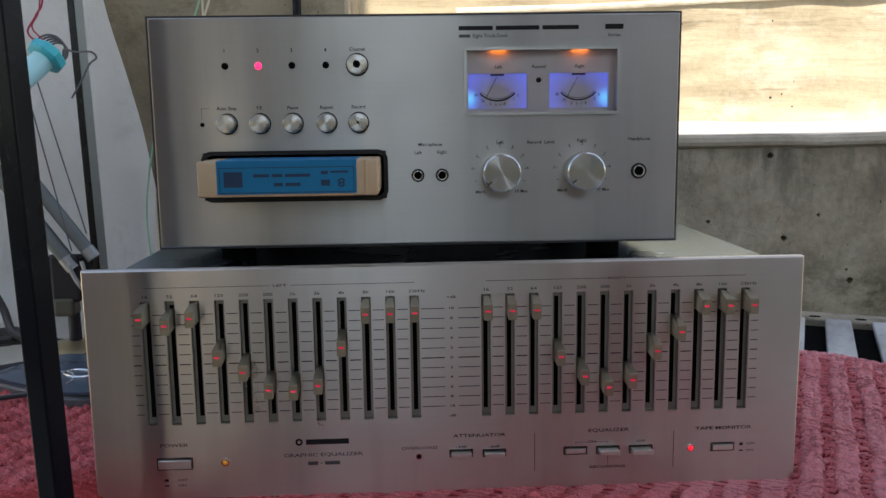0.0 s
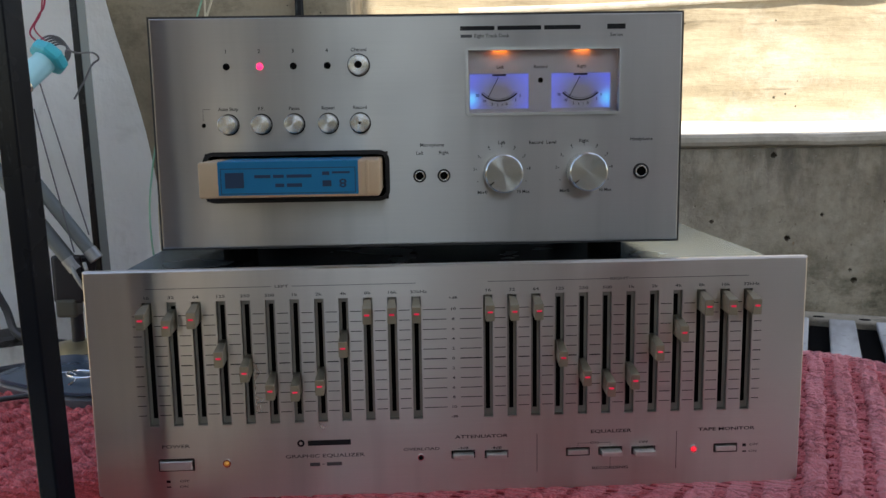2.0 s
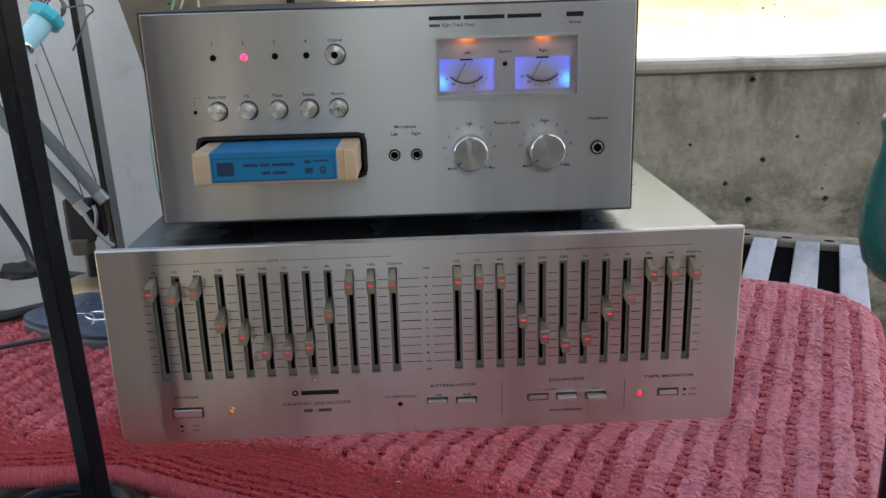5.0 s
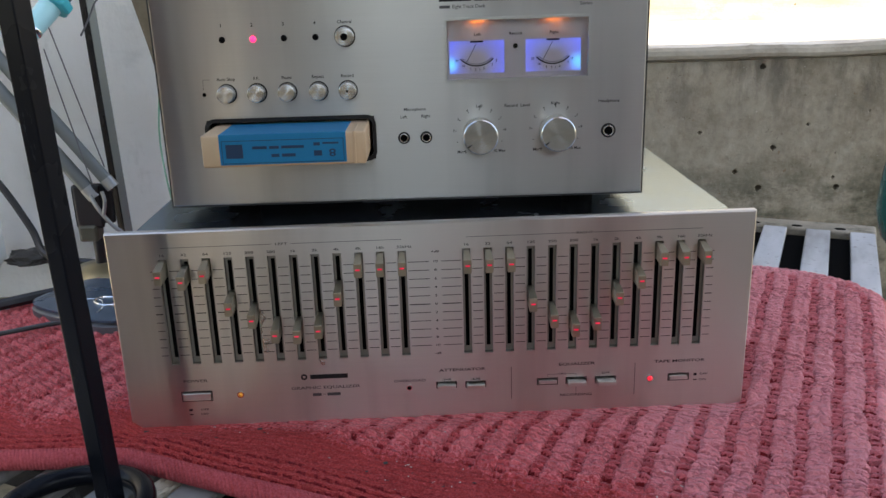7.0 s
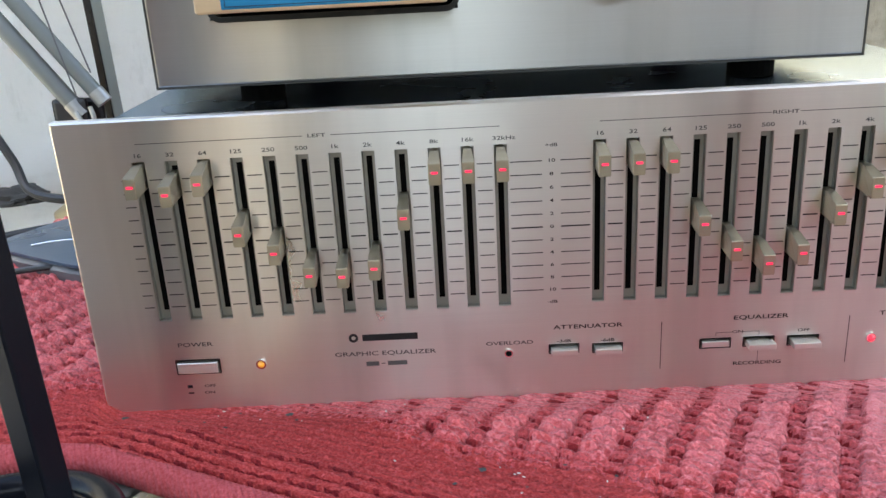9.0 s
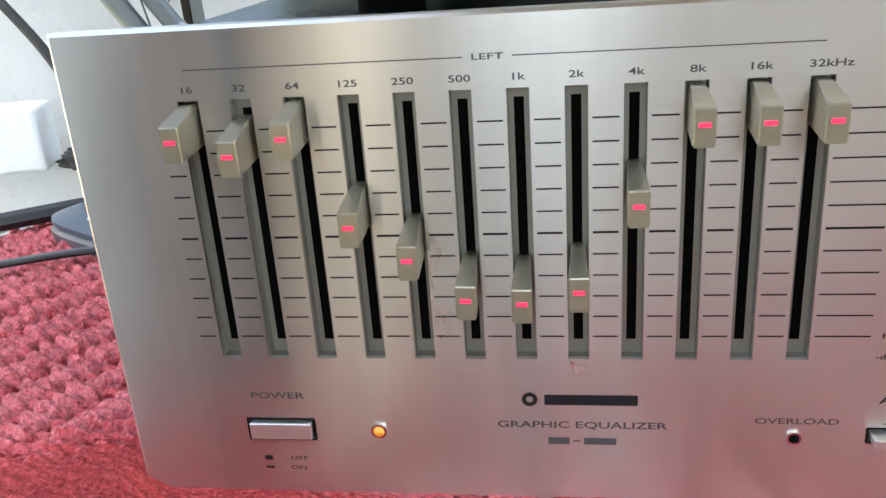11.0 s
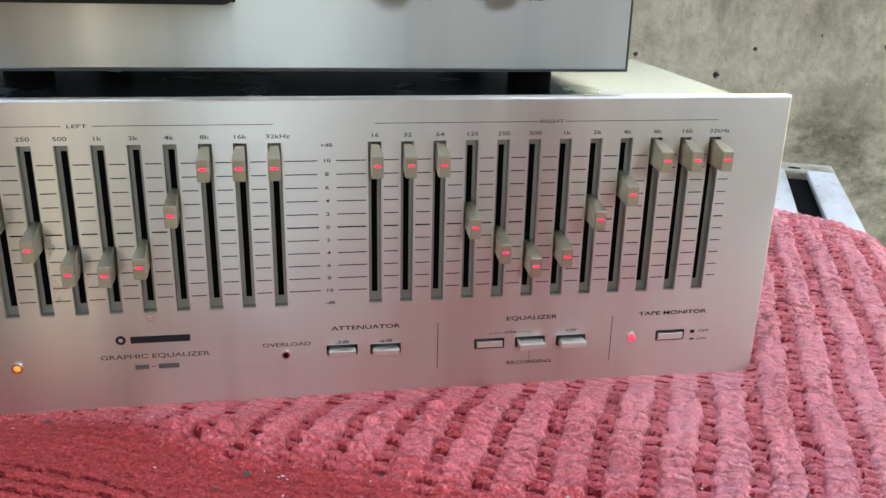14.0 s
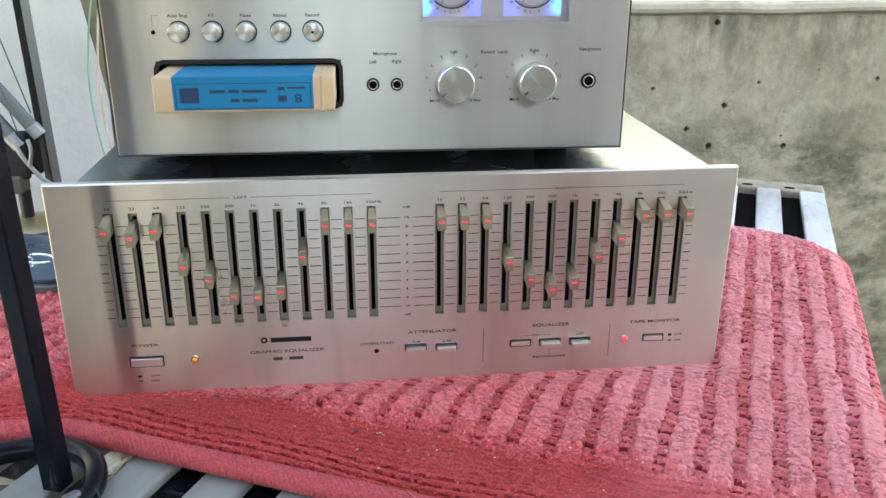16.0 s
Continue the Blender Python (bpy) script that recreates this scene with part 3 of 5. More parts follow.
structure("wall_step", box(-0.548, -0.452, -2.76, -2.61, GROUND_Z - 0.02, 1.30), M_BROWN, "unseen brown wall added to hold back the sun", "wall")
structure("wall_gate", box(-0.45, 0.10, -2.76, -2.61, GROUND_Z - 0.02, 0.45), M_ADDEDWALL, "unseen low rendered wall added to shape reflections", "wall")
structure("wall_garden", box(0.102, 2.60, -2.76, -2.61, GROUND_Z - 0.02, 1.02), M_ADDEDWALL, "unseen rendered wall added to limit light from the front", "wall")
# this low wall on the left is unseen and added as well
structure("wall_left", box(-2.75, -2.60, -2.608, WALL_Y - 0.006, GROUND_Z - 0.02, 0.20), M_SIDE, "brown stained concrete wall", "wall")
# two unseen pale slabs, added as reflectors for the sheet and the panels
structure("pavement_side", box(-2.59, -1.00, -0.70, WALL_Y - 0.02, GROUND_Z, GROUND_Z + 0.02), M_LEDGE, "unseen pale slab added to bounce sun onto the sheet", "pavement")
structure("pavement", box(-2.0, 0.8, -7.0, -2.78, GROUND_Z, GROUND_Z + 0.02), M_LEDGE, "unseen pale slab added to brighten reflections", "pavement")

# ---- the slatted bench, turned against the wall ----
BENCH = Matrix.Translation((0, 0, 0)) @ pose(0, 0, 0, 0, 0, -26)
SLAT_TOP = -0.002
bench = thing("slatted_bench", BENCH, "white-painted slatted metal bench, scuffed, beside the concrete wall", "bench")
for k in range(17):
    uc = 0.2735 - 0.0473 * k
    end = min(0.577, (WALL_Y - 0.03 + 0.438 * uc) / 0.899 - 0.01)
    bm = box(uc - 0.0134, uc + 0.0134, -0.20, end, SLAT_TOP - 0.007, SLAT_TOP, 0.0018, 2)
    part("slat", bm, M_SLAT, bench)
# a dirty end rail with bolt holes closes the slats beside the wall
part("end_rail", box(0.150, 0.2885, 0.5785, 0.6150, SLAT_TOP - 0.030, SLAT_TOP - 0.0012, 0.003, 3), M_RAIL, bench, "dirty tan steel end rail")
for u in (0.1550, 0.2023, 0.2496):
    bm = bmesh.new()
    n = 18
    ringv = [bm.verts.new((u + 0.0062 * math.cos(2 * math.pi * k / n), 0.5880 + 0.0040 * math.sin(2 * math.pi * k / n), SLAT_TOP - 0.0008)) for k in range(n)]
    low = [bm.verts.new((v.co.x, v.co.y, SLAT_TOP - 0.003)) for v in ringv]
    bm.faces.new(ringv)
    for k in range(n):
        bm.faces.new((ringv[k], low[k], low[(k + 1) % n], ringv[(k + 1) % n]))
    part("bolt_hole", bm, M_PIT, bench, "dark oval bolt hole in the rail")
for v in (-0.13, 0.16, 0.40):
    part("crossbar", box(-0.48, 0.286, v - 0.012, v + 0.012, SLAT_TOP - 0.028, SLAT_TOP - 0.0075, 0.002), M_POST, bench, "black steel crossbar under the slats")
# added black sheet that stands for the shade in the slat gaps
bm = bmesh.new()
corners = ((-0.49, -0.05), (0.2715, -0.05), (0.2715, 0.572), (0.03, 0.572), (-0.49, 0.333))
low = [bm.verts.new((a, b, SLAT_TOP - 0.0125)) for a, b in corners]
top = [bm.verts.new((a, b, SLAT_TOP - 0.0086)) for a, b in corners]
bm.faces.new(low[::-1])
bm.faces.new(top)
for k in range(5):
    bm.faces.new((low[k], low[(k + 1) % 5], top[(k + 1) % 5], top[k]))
part("under_tray", bm, M_PIT, bench, "black sheet added for the shade under the slats")
for u in (-0.46, 0.27):
    for v in (-0.13, 0.40):
        part("leg", box(u - 0.012, u + 0.012, v - 0.0121, v + 0.0119, GROUND_Z, SLAT_TOP - 0.0335, 0.002), M_POST, bench, "black steel leg")


# ---- the bath mat, lying along the slats ----
def rug_height(u, v):
    """Pile height over the mat: chenille stripes, a flat woven band and fine ridges at the front."""
    def rnd(a, b, k):
        return np.modf(np.abs(np.sin(a * 127.1 + b * 311.7 + k * 74.7) * 43758.5453))[0]

    pitch = 0.0205
    # fine ribs of yarn across the wide high band, then a narrow lower column of tufts with deep gaps
    wob = 0.0008 * np.sin(v * 60 + 1.3 * np.sin(u * 40)) + 0.0006 * np.sin(v * 190 + u * 90) + 0.0004 * np.sin(v * 470 + u * 210)
    ia = np.floor((u - wob) / pitch)
    best = np.zeros_like(u)
    for at, half, tall, rv, power, pv, k in ((0.175, 0.250, 0.0066, 0.43, 3.4, 0.0064, 0), (0.530, 0.260, 0.0084, 0.52, 2.8, 0.0058, 1), (0.790, 0.260, 0.0082, 0.52, 2.8, 0.0058, 2)):
        iv = np.floor(v / pv)
        for da in (-1, 0, 1):
            for dv in (-1, 0, 1):
                a, b = ia + da, iv + dv
                key = a * 3 + k
                cu = (a + at + 0.05 * (rnd(key, b, 1) - 0.5)) * pitch + wob
                cv = (b + 0.5 + 0.45 * (rnd(a, 0 * b, 2) - 0.5) + 0.16 * (rnd(a, b, 7) - 0.5) + 0.22 * (rnd(key, b, 4) - 0.5)) * pv
                t = tall * (0.82 + 0.36 * rnd(key, b, 9))
                slant = (u - cu) * 0.38 * (rnd(key, b, 6) - (0.2 if k == 1 else 0.8))
                d2 = np.abs((u - cu) / (half * pitch * (0.88 + 0.26 * rnd(key, b, 3)))) ** power + np.abs((v - cv - slant) / (rv * pv)) ** 2.2
                best = np.maximum(best, t * np.clip(1 - d2, 0, 1) ** 0.5)
    col = np.mod((u - wob) / pitch, 1)
    band = np.clip(np.minimum(col - 0.36, 0.98 - col) / 0.06, 0, 1)
    best = np.maximum(best, 0.0056 * band)
    grain = np.modf(np.abs(np.sin(u * 91234.7 + v * 53217.3) * 8731.7))[0] - 0.5
    pile = 0.0004 + best + 0.0007 * grain
    flat = 0.0036 + 0.0009 * np.abs(np.sin(v * math.pi / 0.0044 + 0.4 * np.sin(u * 60))) + 0.0006 * np.sin(u * 2100 + 3 * np.sin(v * 300)) * np.sin(v * 1900) + 0.0005 * grain
    twist = 0.20 * np.sin(u * 140 + 1.2 * np.sin(u * 61)) + 0.12 * np.sin(u * 330 + v * 90) + 0.06 * np.sin(u * 760)
    wave = np.abs(np.sin((v + 0.121) * math.pi / 0.0066 + 0.5 * np.sin(u * 23) + twist))
    ridges = -0.0022 + 0.0082 * np.clip((wave - 0.26) / 0.30, 0, 1) ** 0.55 + 0.0008 * grain
    w = np.clip((v - band_edge(u)) / 0.022, 0, 1)
    out = flat * (1 - w) + pile * w
    far = np.clip((v - 0.3615 - 0.003 * np.sin(u * 170)) / 0.008, 0, 1)
    out = out * (1 - far) + (0.0080 + 0.0011 * np.sin(u * 760 + 2 * np.sin(v * 300)) * np.sin(v * 690) + 0.0008 * grain) * far
    r = np.clip((-0.096 - v) / 0.003, 0, 1)
    return out * (1 - r) + ridges * r


def band_edge(u):
    """Where the flat band at the front ends and the pile begins."""
    return -0.072 + 0.005 * np.sin(u * 55) - 0.016 * np.clip((-u - 0.15) / 0.1, 0, 1)


def mat_bulge(u):
    """How far the front edge is pushed out towards the mat's end."""
    return 0.46 * np.clip(-0.165 - u, 0, 0.09)


def bath_mat():
    u0, u1, v0, v1, step = -0.475, 0.2940, -0.124, 0.3935, 0.00088
    nu, nv = int((u1 - u0) / step), int((v1 - v0) / step)
    u, v = np.meshgrid(np.linspace(u0, u1, nu), np.linspace(v0, v1, nv), indexing="ij")
    # rounded corners: squeeze the outer rows into an arc
    R = 0.085
    cu = np.clip((u - (u1 - R)) / R, 0, 1)
    cv = np.clip((v - (v1 - R)) / R, 0, 1)
    over = np.maximum(np.hypot(cu, cv), 1e-6)
    sq = np.maximum(np.maximum(cu, cv), 1e-6) / over
    fu = np.where((cu > 0) & (cv > 0), (u1 - R) + cu * sq * R, u)
    fv = np.where((cu > 0) & (cv > 0), (v1 - R) + cv * sq * R, v)
    h = rug_height(fu, fv)
    edge = np.minimum(np.minimum(u1 - u, v1 - v), u - u0)
    fall = np.clip(edge / 0.020, 0, 1) ** 0.8
    fv = fv - mat_bulge(fu) * np.clip((0.10 - fv) / 0.22, 0, 1)
    x = 0.8988 * fu + 0.4384 * fv
    y = -0.4384 * fu + 0.8988 * fv
    under = np.clip((y - 0.004) / 0.01, 0, 1) * np.clip((0.205 - np.abs(x)) / 0.012, 0, 1) * np.clip((0.34 - y) / 0.02, 0, 1)
    base = 0.0035 + 0.0016 * np.sin(u * 19 + 1) * np.sin(v * 23) + 0.001 * np.sin(u * 47 + v * 31)
    z = SLAT_TOP + 0.002 + base * fall + h * np.sqrt(fall)
    press = np.clip(1.35 - np.abs(y + 0.001) / 0.022, 0, 1) * np.clip((0.215 - np.abs(x)) / 0.01, 0, 1)
    z = z - press * 0.85 * np.clip(z - 0.0020, 0, 1)
    z = z * (1 - under) + np.minimum(z, 0.0012) * under
    co = np.stack([x, y, z], -1).reshape(-1, 3)
    idx = np.arange(nu * nv).reshape(nu, nv)
    q = np.stack([idx[:-1, :-1], idx[1:, :-1], idx[1:, 1:], idx[:-1, 1:]], -1).reshape(-1, 4)
    me = bpy.data.meshes.new("chenille_top")
    me.vertices.add(len(co))
    me.vertices.foreach_set("co", co.ravel())
    me.loops.add(q.size)
    me.loops.foreach_set("vertex_index", q.ravel())
    me.polygons.add(len(q))
    me.polygons.foreach_set("loop_start", np.arange(0, q.size, 4))
    me.update(calc_edges=True)
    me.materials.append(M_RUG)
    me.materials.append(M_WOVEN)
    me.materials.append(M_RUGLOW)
    me.materials.append(M_GAPSHADE)
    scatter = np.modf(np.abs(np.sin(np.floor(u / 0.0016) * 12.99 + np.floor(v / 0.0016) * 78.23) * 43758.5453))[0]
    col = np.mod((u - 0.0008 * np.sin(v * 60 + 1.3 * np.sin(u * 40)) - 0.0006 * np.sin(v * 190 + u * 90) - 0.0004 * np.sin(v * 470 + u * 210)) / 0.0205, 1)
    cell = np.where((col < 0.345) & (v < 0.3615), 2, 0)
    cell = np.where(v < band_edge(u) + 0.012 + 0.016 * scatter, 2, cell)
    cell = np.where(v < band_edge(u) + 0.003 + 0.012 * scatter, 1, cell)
    # sunk cells take the painted gap shade
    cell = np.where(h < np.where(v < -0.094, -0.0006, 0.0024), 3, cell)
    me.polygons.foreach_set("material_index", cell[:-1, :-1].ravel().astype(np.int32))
    me.polygons.foreach_set("use_smooth", [True] * len(q))
    root = thing("bath_mat", Matrix.Identity(4), "red chenille bath mat with raised stripes, dusty, spread on the bench", "rug")
    ob = new("chenille_top", me)
    ob.parent = root
    # hem rolled over the front edge
    pts = []
    for i in range(41):
        uu = u0 + (u1 - 0.03 - u0) * i / 40
        vv = -0.1262 - float(mat_bulge(uu))
        pts.append((0.8988 * uu + 0.4384 * vv, -0.4384 * uu + 0.8988 * vv, 0.0052 + 0.0008 * math.sin(uu * 14)))
    bm = tube(pts, 0.0066, 14)
    part("hem", bm, M_HEM, root, "smooth rolled pink-red hem", True)
    return root


bath_mat()


# ---- the graphic equalizer ----
SLOT_X = [-0.177 + 0.01409 * i for i in range(12)] + [0.0200 + 0.01409 * i for i in range(12)]
SLOT_Z0, SLOT_Z1, SLOT_W = 0.049, 0.1235, 0.0056
KNOB_Z = [0.116, 0.112, 0.116, 0.093, 0.084, 0.073, 0.072, 0.075, 0.097, 0.116, 0.116, 0.116,
          0.116, 0.116, 0.116, 0.088, 0.076, 0.069, 0.073, 0.090, 0.101, 0.116, 0.116, 0.116]
SCALE_Z = [0.1155 - 0.00595 * i for i in range(11)]
INK_Y = -0.00012


def slider_knob(parent, x, z, first):
    """A flat-fronted slider knob: a tapering neck, a sloping top and a glowing red mark."""
    if first:
        bm = bmesh.new()
        w = 0.0026
        prof = [(0.004, -0.0048), (0.004, 0.0066), (-0.0012, 0.0066), (-0.0036, 0.0063), (-0.0066, 0.0055), (-0.0104, 0.0046), (-0.0138, 0.0040), (-0.0140, 0.0036), (-0.0140, -0.0052)]
        L = [[bm.verts.new((s * (w - 0.0009 * min(1.0, max(0.0, (y + 0.0125) / 0.0110))), y, zz)) for y, zz in prof] for s in (-1, 1)]
        for i in range(len(prof)):
            j = (i + 1) % len(prof)
            bm.faces.new((L[0][i], L[0][j], L[1][j], L[1][i]))
        bm.faces.new(L[0])
        bm.faces.new(L[1])
        bmesh.ops.bevel(bm, geom=[e for e in bm.edges if e.verts[0].co.x * e.verts[1].co.x > 0], offset=0.00038, segments=3, affect="EDGES")
        k = part("slider_knob", bm, M_KNOB, parent, "champagne metal slider knob")
        part("indicator", box(-0.0014, 0.0014, -0.01425, -0.0138, -0.0005, 0.0006), M_REDMARK, k, "glowing red indicator line")
        k.location = (x, 0, z)
        return k
    k = first_knob.copy()
    scene.collection.objects.link(k)
    k.location = (x, 0, z)
    mk = first_knob.children[0].copy()
    scene.collection.objects.link(mk)
    mk.parent = k
    return k


eq = thing("graphic_equalizer", pose(0, 0, 0.0), "brushed aluminium graphic equalizer with two banks of sliders", "equalizer")
holes = [(x - SLOT_W / 2, x + SLOT_W / 2, SLOT_Z0, SLOT_Z1) for x in SLOT_X]
BUTTONS = [(-0.1655, 0.0252, 0.0200, 0.0066, 0.0015), (0.0045, 0.0262, 0.0132, 0.0040, 0.0045), (0.0245, 0.0257, 0.0132, 0.0040, 0.0045),
           (0.0738, 0.0255, 0.0135, 0.0042, 0.0012), (0.0936, 0.0255, 0.0135, 0.0042, 0.0062), (0.1138, 0.0252, 0.0135, 0.0042, 0.0062), (0.1643, 0.0250, 0.0137, 0.0045, 0.0012)]
holes += [(x - w / 2, x + w / 2, z - h / 2, z + h / 2) for x, z, w, h, d in BUTTONS]
part("front_panel", plate(-0.2122, 0.21, 0.0012, 0.142, 0.0, holes, 0.0009, 0.0058), M_EQ, eq)
part("chassis", box(-0.2005, 0.2025, 0.006, 0.335, 0.010, 0.1365, 0.0015, 2), M_EQCASE, eq, "black satin steel case")
for fx in (-0.17, 0.17):
    for fy in (0.04, 0.30):
        part("foot", box(fx - 0.012, fx + 0.012, fy - 0.012, fy + 0.012, 0.0012, 0.0098, 0.002), M_BLACK, eq, "black rubber foot")
# each slot: a grey lining with a dark slit down its middle
for x in SLOT_X:
    a, b = x - SLOT_W / 2, x + SLOT_W / 2
    bm = bmesh.new()
    y0, y1, s = 0.0014, 0.0042, 0.00128
    for q in (((a, y0, SLOT_Z0), (a, y1, SLOT_Z0), (a, y1, SLOT_Z1), (a, y0, SLOT_Z1)), ((b, y0, SLOT_Z0), (b, y1, SLOT_Z0), (b, y1, SLOT_Z1), (b, y0, SLOT_Z1)),
              ((a, y0, SLOT_Z0), (b, y0, SLOT_Z0), (b, y1, SLOT_Z0), (a, y1, SLOT_Z0)), ((a, y0, SLOT_Z1), (b, y0, SLOT_Z1), (b, y1, SLOT_Z1), (a, y1, SLOT_Z1)),
              ((a, y1, SLOT_Z0), (x - s, y1, SLOT_Z0), (x - s, y1, SLOT_Z1), (a, y1, SLOT_Z1)), ((x + s, y1, SLOT_Z0), (b, y1, SLOT_Z0), (b, y1, SLOT_Z1), (x + s, y1, SLOT_Z1)),
              ((x - s, y1, SLOT_Z0), (x + s, y1, SLOT_Z0), (x + s, y1, SLOT_Z0 + 0.004), (x - s, y1, SLOT_Z0 + 0.004)), ((x - s, y1, SLOT_Z1 - 0.003), (x + s, y1, SLOT_Z1 - 0.003), (x + s, y1, SLOT_Z1), (x - s, y1, SLOT_Z1))):
        bm.faces.new([bm.verts.new(p) for p in q])
    lining = part("slot_lining", bm, M_GREYSLOT, eq, "grey lined slider slot")
    part("slit", box(x - s - 0.0003, x + s + 0.0003, 0.0045, 0.0052, SLOT_Z0 + 0.002, SLOT_Z1 - 0.002), M_PIT, lining, "black slit")
first_knob = None
for x, z in zip(SLOT_X, KNOB_Z):
    k = slider_knob(eq, x, z, first_knob is None)
    first_knob = first_knob or k
for x, z, w, h, d in BUTTONS:
    b = part("push_button", box(x - w / 2 + 0.0006, x + w / 2 - 0.0006, -d, 0.004, z - h / 2 + 0.0004, z + h / 2 - 0.0008, 0.0003, 1), M_SATIN, eq, "satin metal push button")
    part("button_well", box(x - w / 2 - 0.0002, x + w / 2 + 0.0002, 0.0045, 0.0052, z - h / 2 - 0.0002, z + h / 2 + 0.0002), M_PIT, b, "black well round the button")
    bars("button_frame", [(x - w / 2 - 0.0004, x + w / 2 + 0.0004, z + h / 2, z + h / 2 + 0.0005), (x - w / 2 - 0.0004, x + w / 2 + 0.0004, z - h / 2 - 0.0005, z - h / 2),
                          (x - w / 2 - 0.0005, x - w / 2, z - h / 2, z + h / 2), (x + w / 2, x + w / 2 + 0.0005, z - h / 2, z + h / 2)], INK_Y, M_PIT, b)


def pilot_lamp(parent, x, z, r, material, label, y=0.0, collar=False):
    bm = bmesh.new()
    bmesh.ops.create_uvsphere(bm, u_segments=16, v_segments=10, radius=r)
    for v in bm.verts:
        v.co = (x + v.co.x, y + v.co.y * 1.1, z + v.co.z)
    lens = part("pilot_lamp", bm, material, parent, label, True)
    if collar:
        part("collar", ring(r * 0.95, r * 1.3, y - 0.0009, y + 0.001, 20, x, z), M_CHROME, lens, "chrome collar")
    return lens


pilot_lamp(eq, -0.136, 0.0253, 0.0018, M_AMBER, "lit amber pilot lamp", collar=True)
pilot_lamp(eq, 0.1445, 0.0250, 0.0018, M_TAPELED, "lit red pilot lamp", collar=True)
pilot_lamp(eq, -0.021, 0.0252, 0.0015, M_PIT, "unlit dark overload lamp", collar=True)

# printed scales
for side, gap in ((SLOT_X[:12], 1), (SLOT_X[12:], -1)):
    for i, z in enumerate(SCALE_Z):
        t = 0.00044 if i != 5 else 0.00064
        rects = []
        for a, b in zip(side, side[1:]):
            rects.append((a + SLOT_W / 2 + 0.0010, b - SLOT_W / 2 - 0.0010, z - t / 2, z + t / 2))
        if gap == 1:
            rects += [(side[0] - 0.0085, side[0] - SLOT_W / 2 - 0.001, z - t / 2, z + t / 2), (side[-1] + SLOT_W / 2 + 0.001, -0.0045, z - t / 2, z + t / 2)]
        else:
            rects += [(0.0035, side[0] - SLOT_W / 2 - 0.001, z - t / 2, z + t / 2), (side[-1] + SLOT_W / 2 + 0.001, side[-1] + 0.0085, z - t / 2, z + t / 2)]
        for q in rects:
            bars("scale_line", [q], INK_Y, M_INK, eq)
    cx = (side[0] + side[-1]) / 2
    for q in ((side[0], cx - 0.006, 0.1312, 0.1315), (cx + 0.006, side[-1], 0.1312, 0.1315)):
        bars("heading_rule", [q], INK_Y, M_GREYINK, eq)
    words("LEFT" if gap == 1 else "RIGHT", cx, 0.1313, 0.0015, eq, INK_Y, 1.8, material=M_GREYINK)
    for x, f in zip(side, ("16", "32", "64", "125", "250", "500", "1k", "2k", "4k", "8k", "16k", "32kHz")):
        words(f, x + (0.0015 if f == "32kHz" else 0), 0.1262, 0.0017, eq, INK_Y, 1.55, material=M_GREYINK)
for z, s in zip(SCALE_Z, ("10", "8", "6", "4", "2", "0", "2", "4", "6", "8", "10")):
    words(s, -0.0005, z, 0.0015, eq, INK_Y, 1.6)
words("+dB", -0.0005, 0.1222, 0.0014, eq, INK_Y, 1.6)
words("-dB", -0.0005, 0.0500, 0.0014, eq, INK_Y, 1.6)
words("POWER", -0.1655, 0.0365, 0.0020, eq, INK_Y, 1.65, material=M_GREYINK)
words("GRAPHIC EQUALIZER", -0.078, 0.0280, 0.0021, eq, INK_Y, 1.62, material=M_GREYINK)
for q in ((-0.0872, -0.0812, 0.0217, 0.0239), (-0.0802, -0.0782, 0.0226, 0.0230), (-0.0772, -0.0682, 0.0217, 0.0239)):
    bars("model_bar", [q], INK_Y, M_GREYINK, eq, "model name as a plain grey bar")
bars("maker_bar", [(-0.0880, -0.0625, 0.0345, 0.0378)], INK_Y, M_INK, eq, "maker's name as a plain black bar")
part("maker_emblem", ring(0.0010, 0.0022, INK_Y, 0.0001, 20, -0.0921, 0.0362), M_INK, eq, "small round black emblem")
words("OVERLOAD", -0.0205, 0.0302, 0.0018, eq, INK_Y, 1.62, material=M_GREYINK)
words("ATTENUATOR", 0.0155, 0.0370, 0.0020, eq, INK_Y, 1.68)
words("-3dB", 0.0045, 0.0300, 0.0015, eq, INK_Y, 1.6)
words("-6dB", 0.0245, 0.0296, 0.0015, eq, INK_Y, 1.6)
words("EQUALIZER", 0.0938, 0.0378, 0.0020, eq, INK_Y, 1.68)
words("ON", 0.0838, 0.0308, 0.0014, eq, INK_Y, 1.6)
words("OFF", 0.1138, 0.0302, 0.0014, eq, INK_Y, 1.6)
words("RECORDING", 0.0936, 0.0146, 0.0017, eq, INK_Y, 1.6)
words("TAPE MONITOR", 0.1645, 0.0370, 0.0020, eq, INK_Y, 1.68)
words("OFF", 0.1818, 0.0264, 0.0014, eq, INK_Y, 1.6, material=M_GREYINK)
words("ON", 0.1812, 0.0222, 0.0014, eq, INK_Y, 1.6, material=M_GREYINK)
words("OFF", -0.1615, 0.0150, 0.0014, eq, INK_Y, 1.6, material=M_GREYINK)
words("ON", -0.1620, 0.0116, 0.0014, eq, INK_Y, 1.6, material=M_GREYINK)
for q in ((0.1748, 0.1770, 0.0254, 0.0272), (0.1748, 0.1772, 0.0218, 0.0227), (-0.1722, -0.1698, 0.0142, 0.0158), (-0.1722, -0.1696, 0.0112, 0.0120)):
    bars("switch_mark", [q], INK_Y, M_INK, eq)
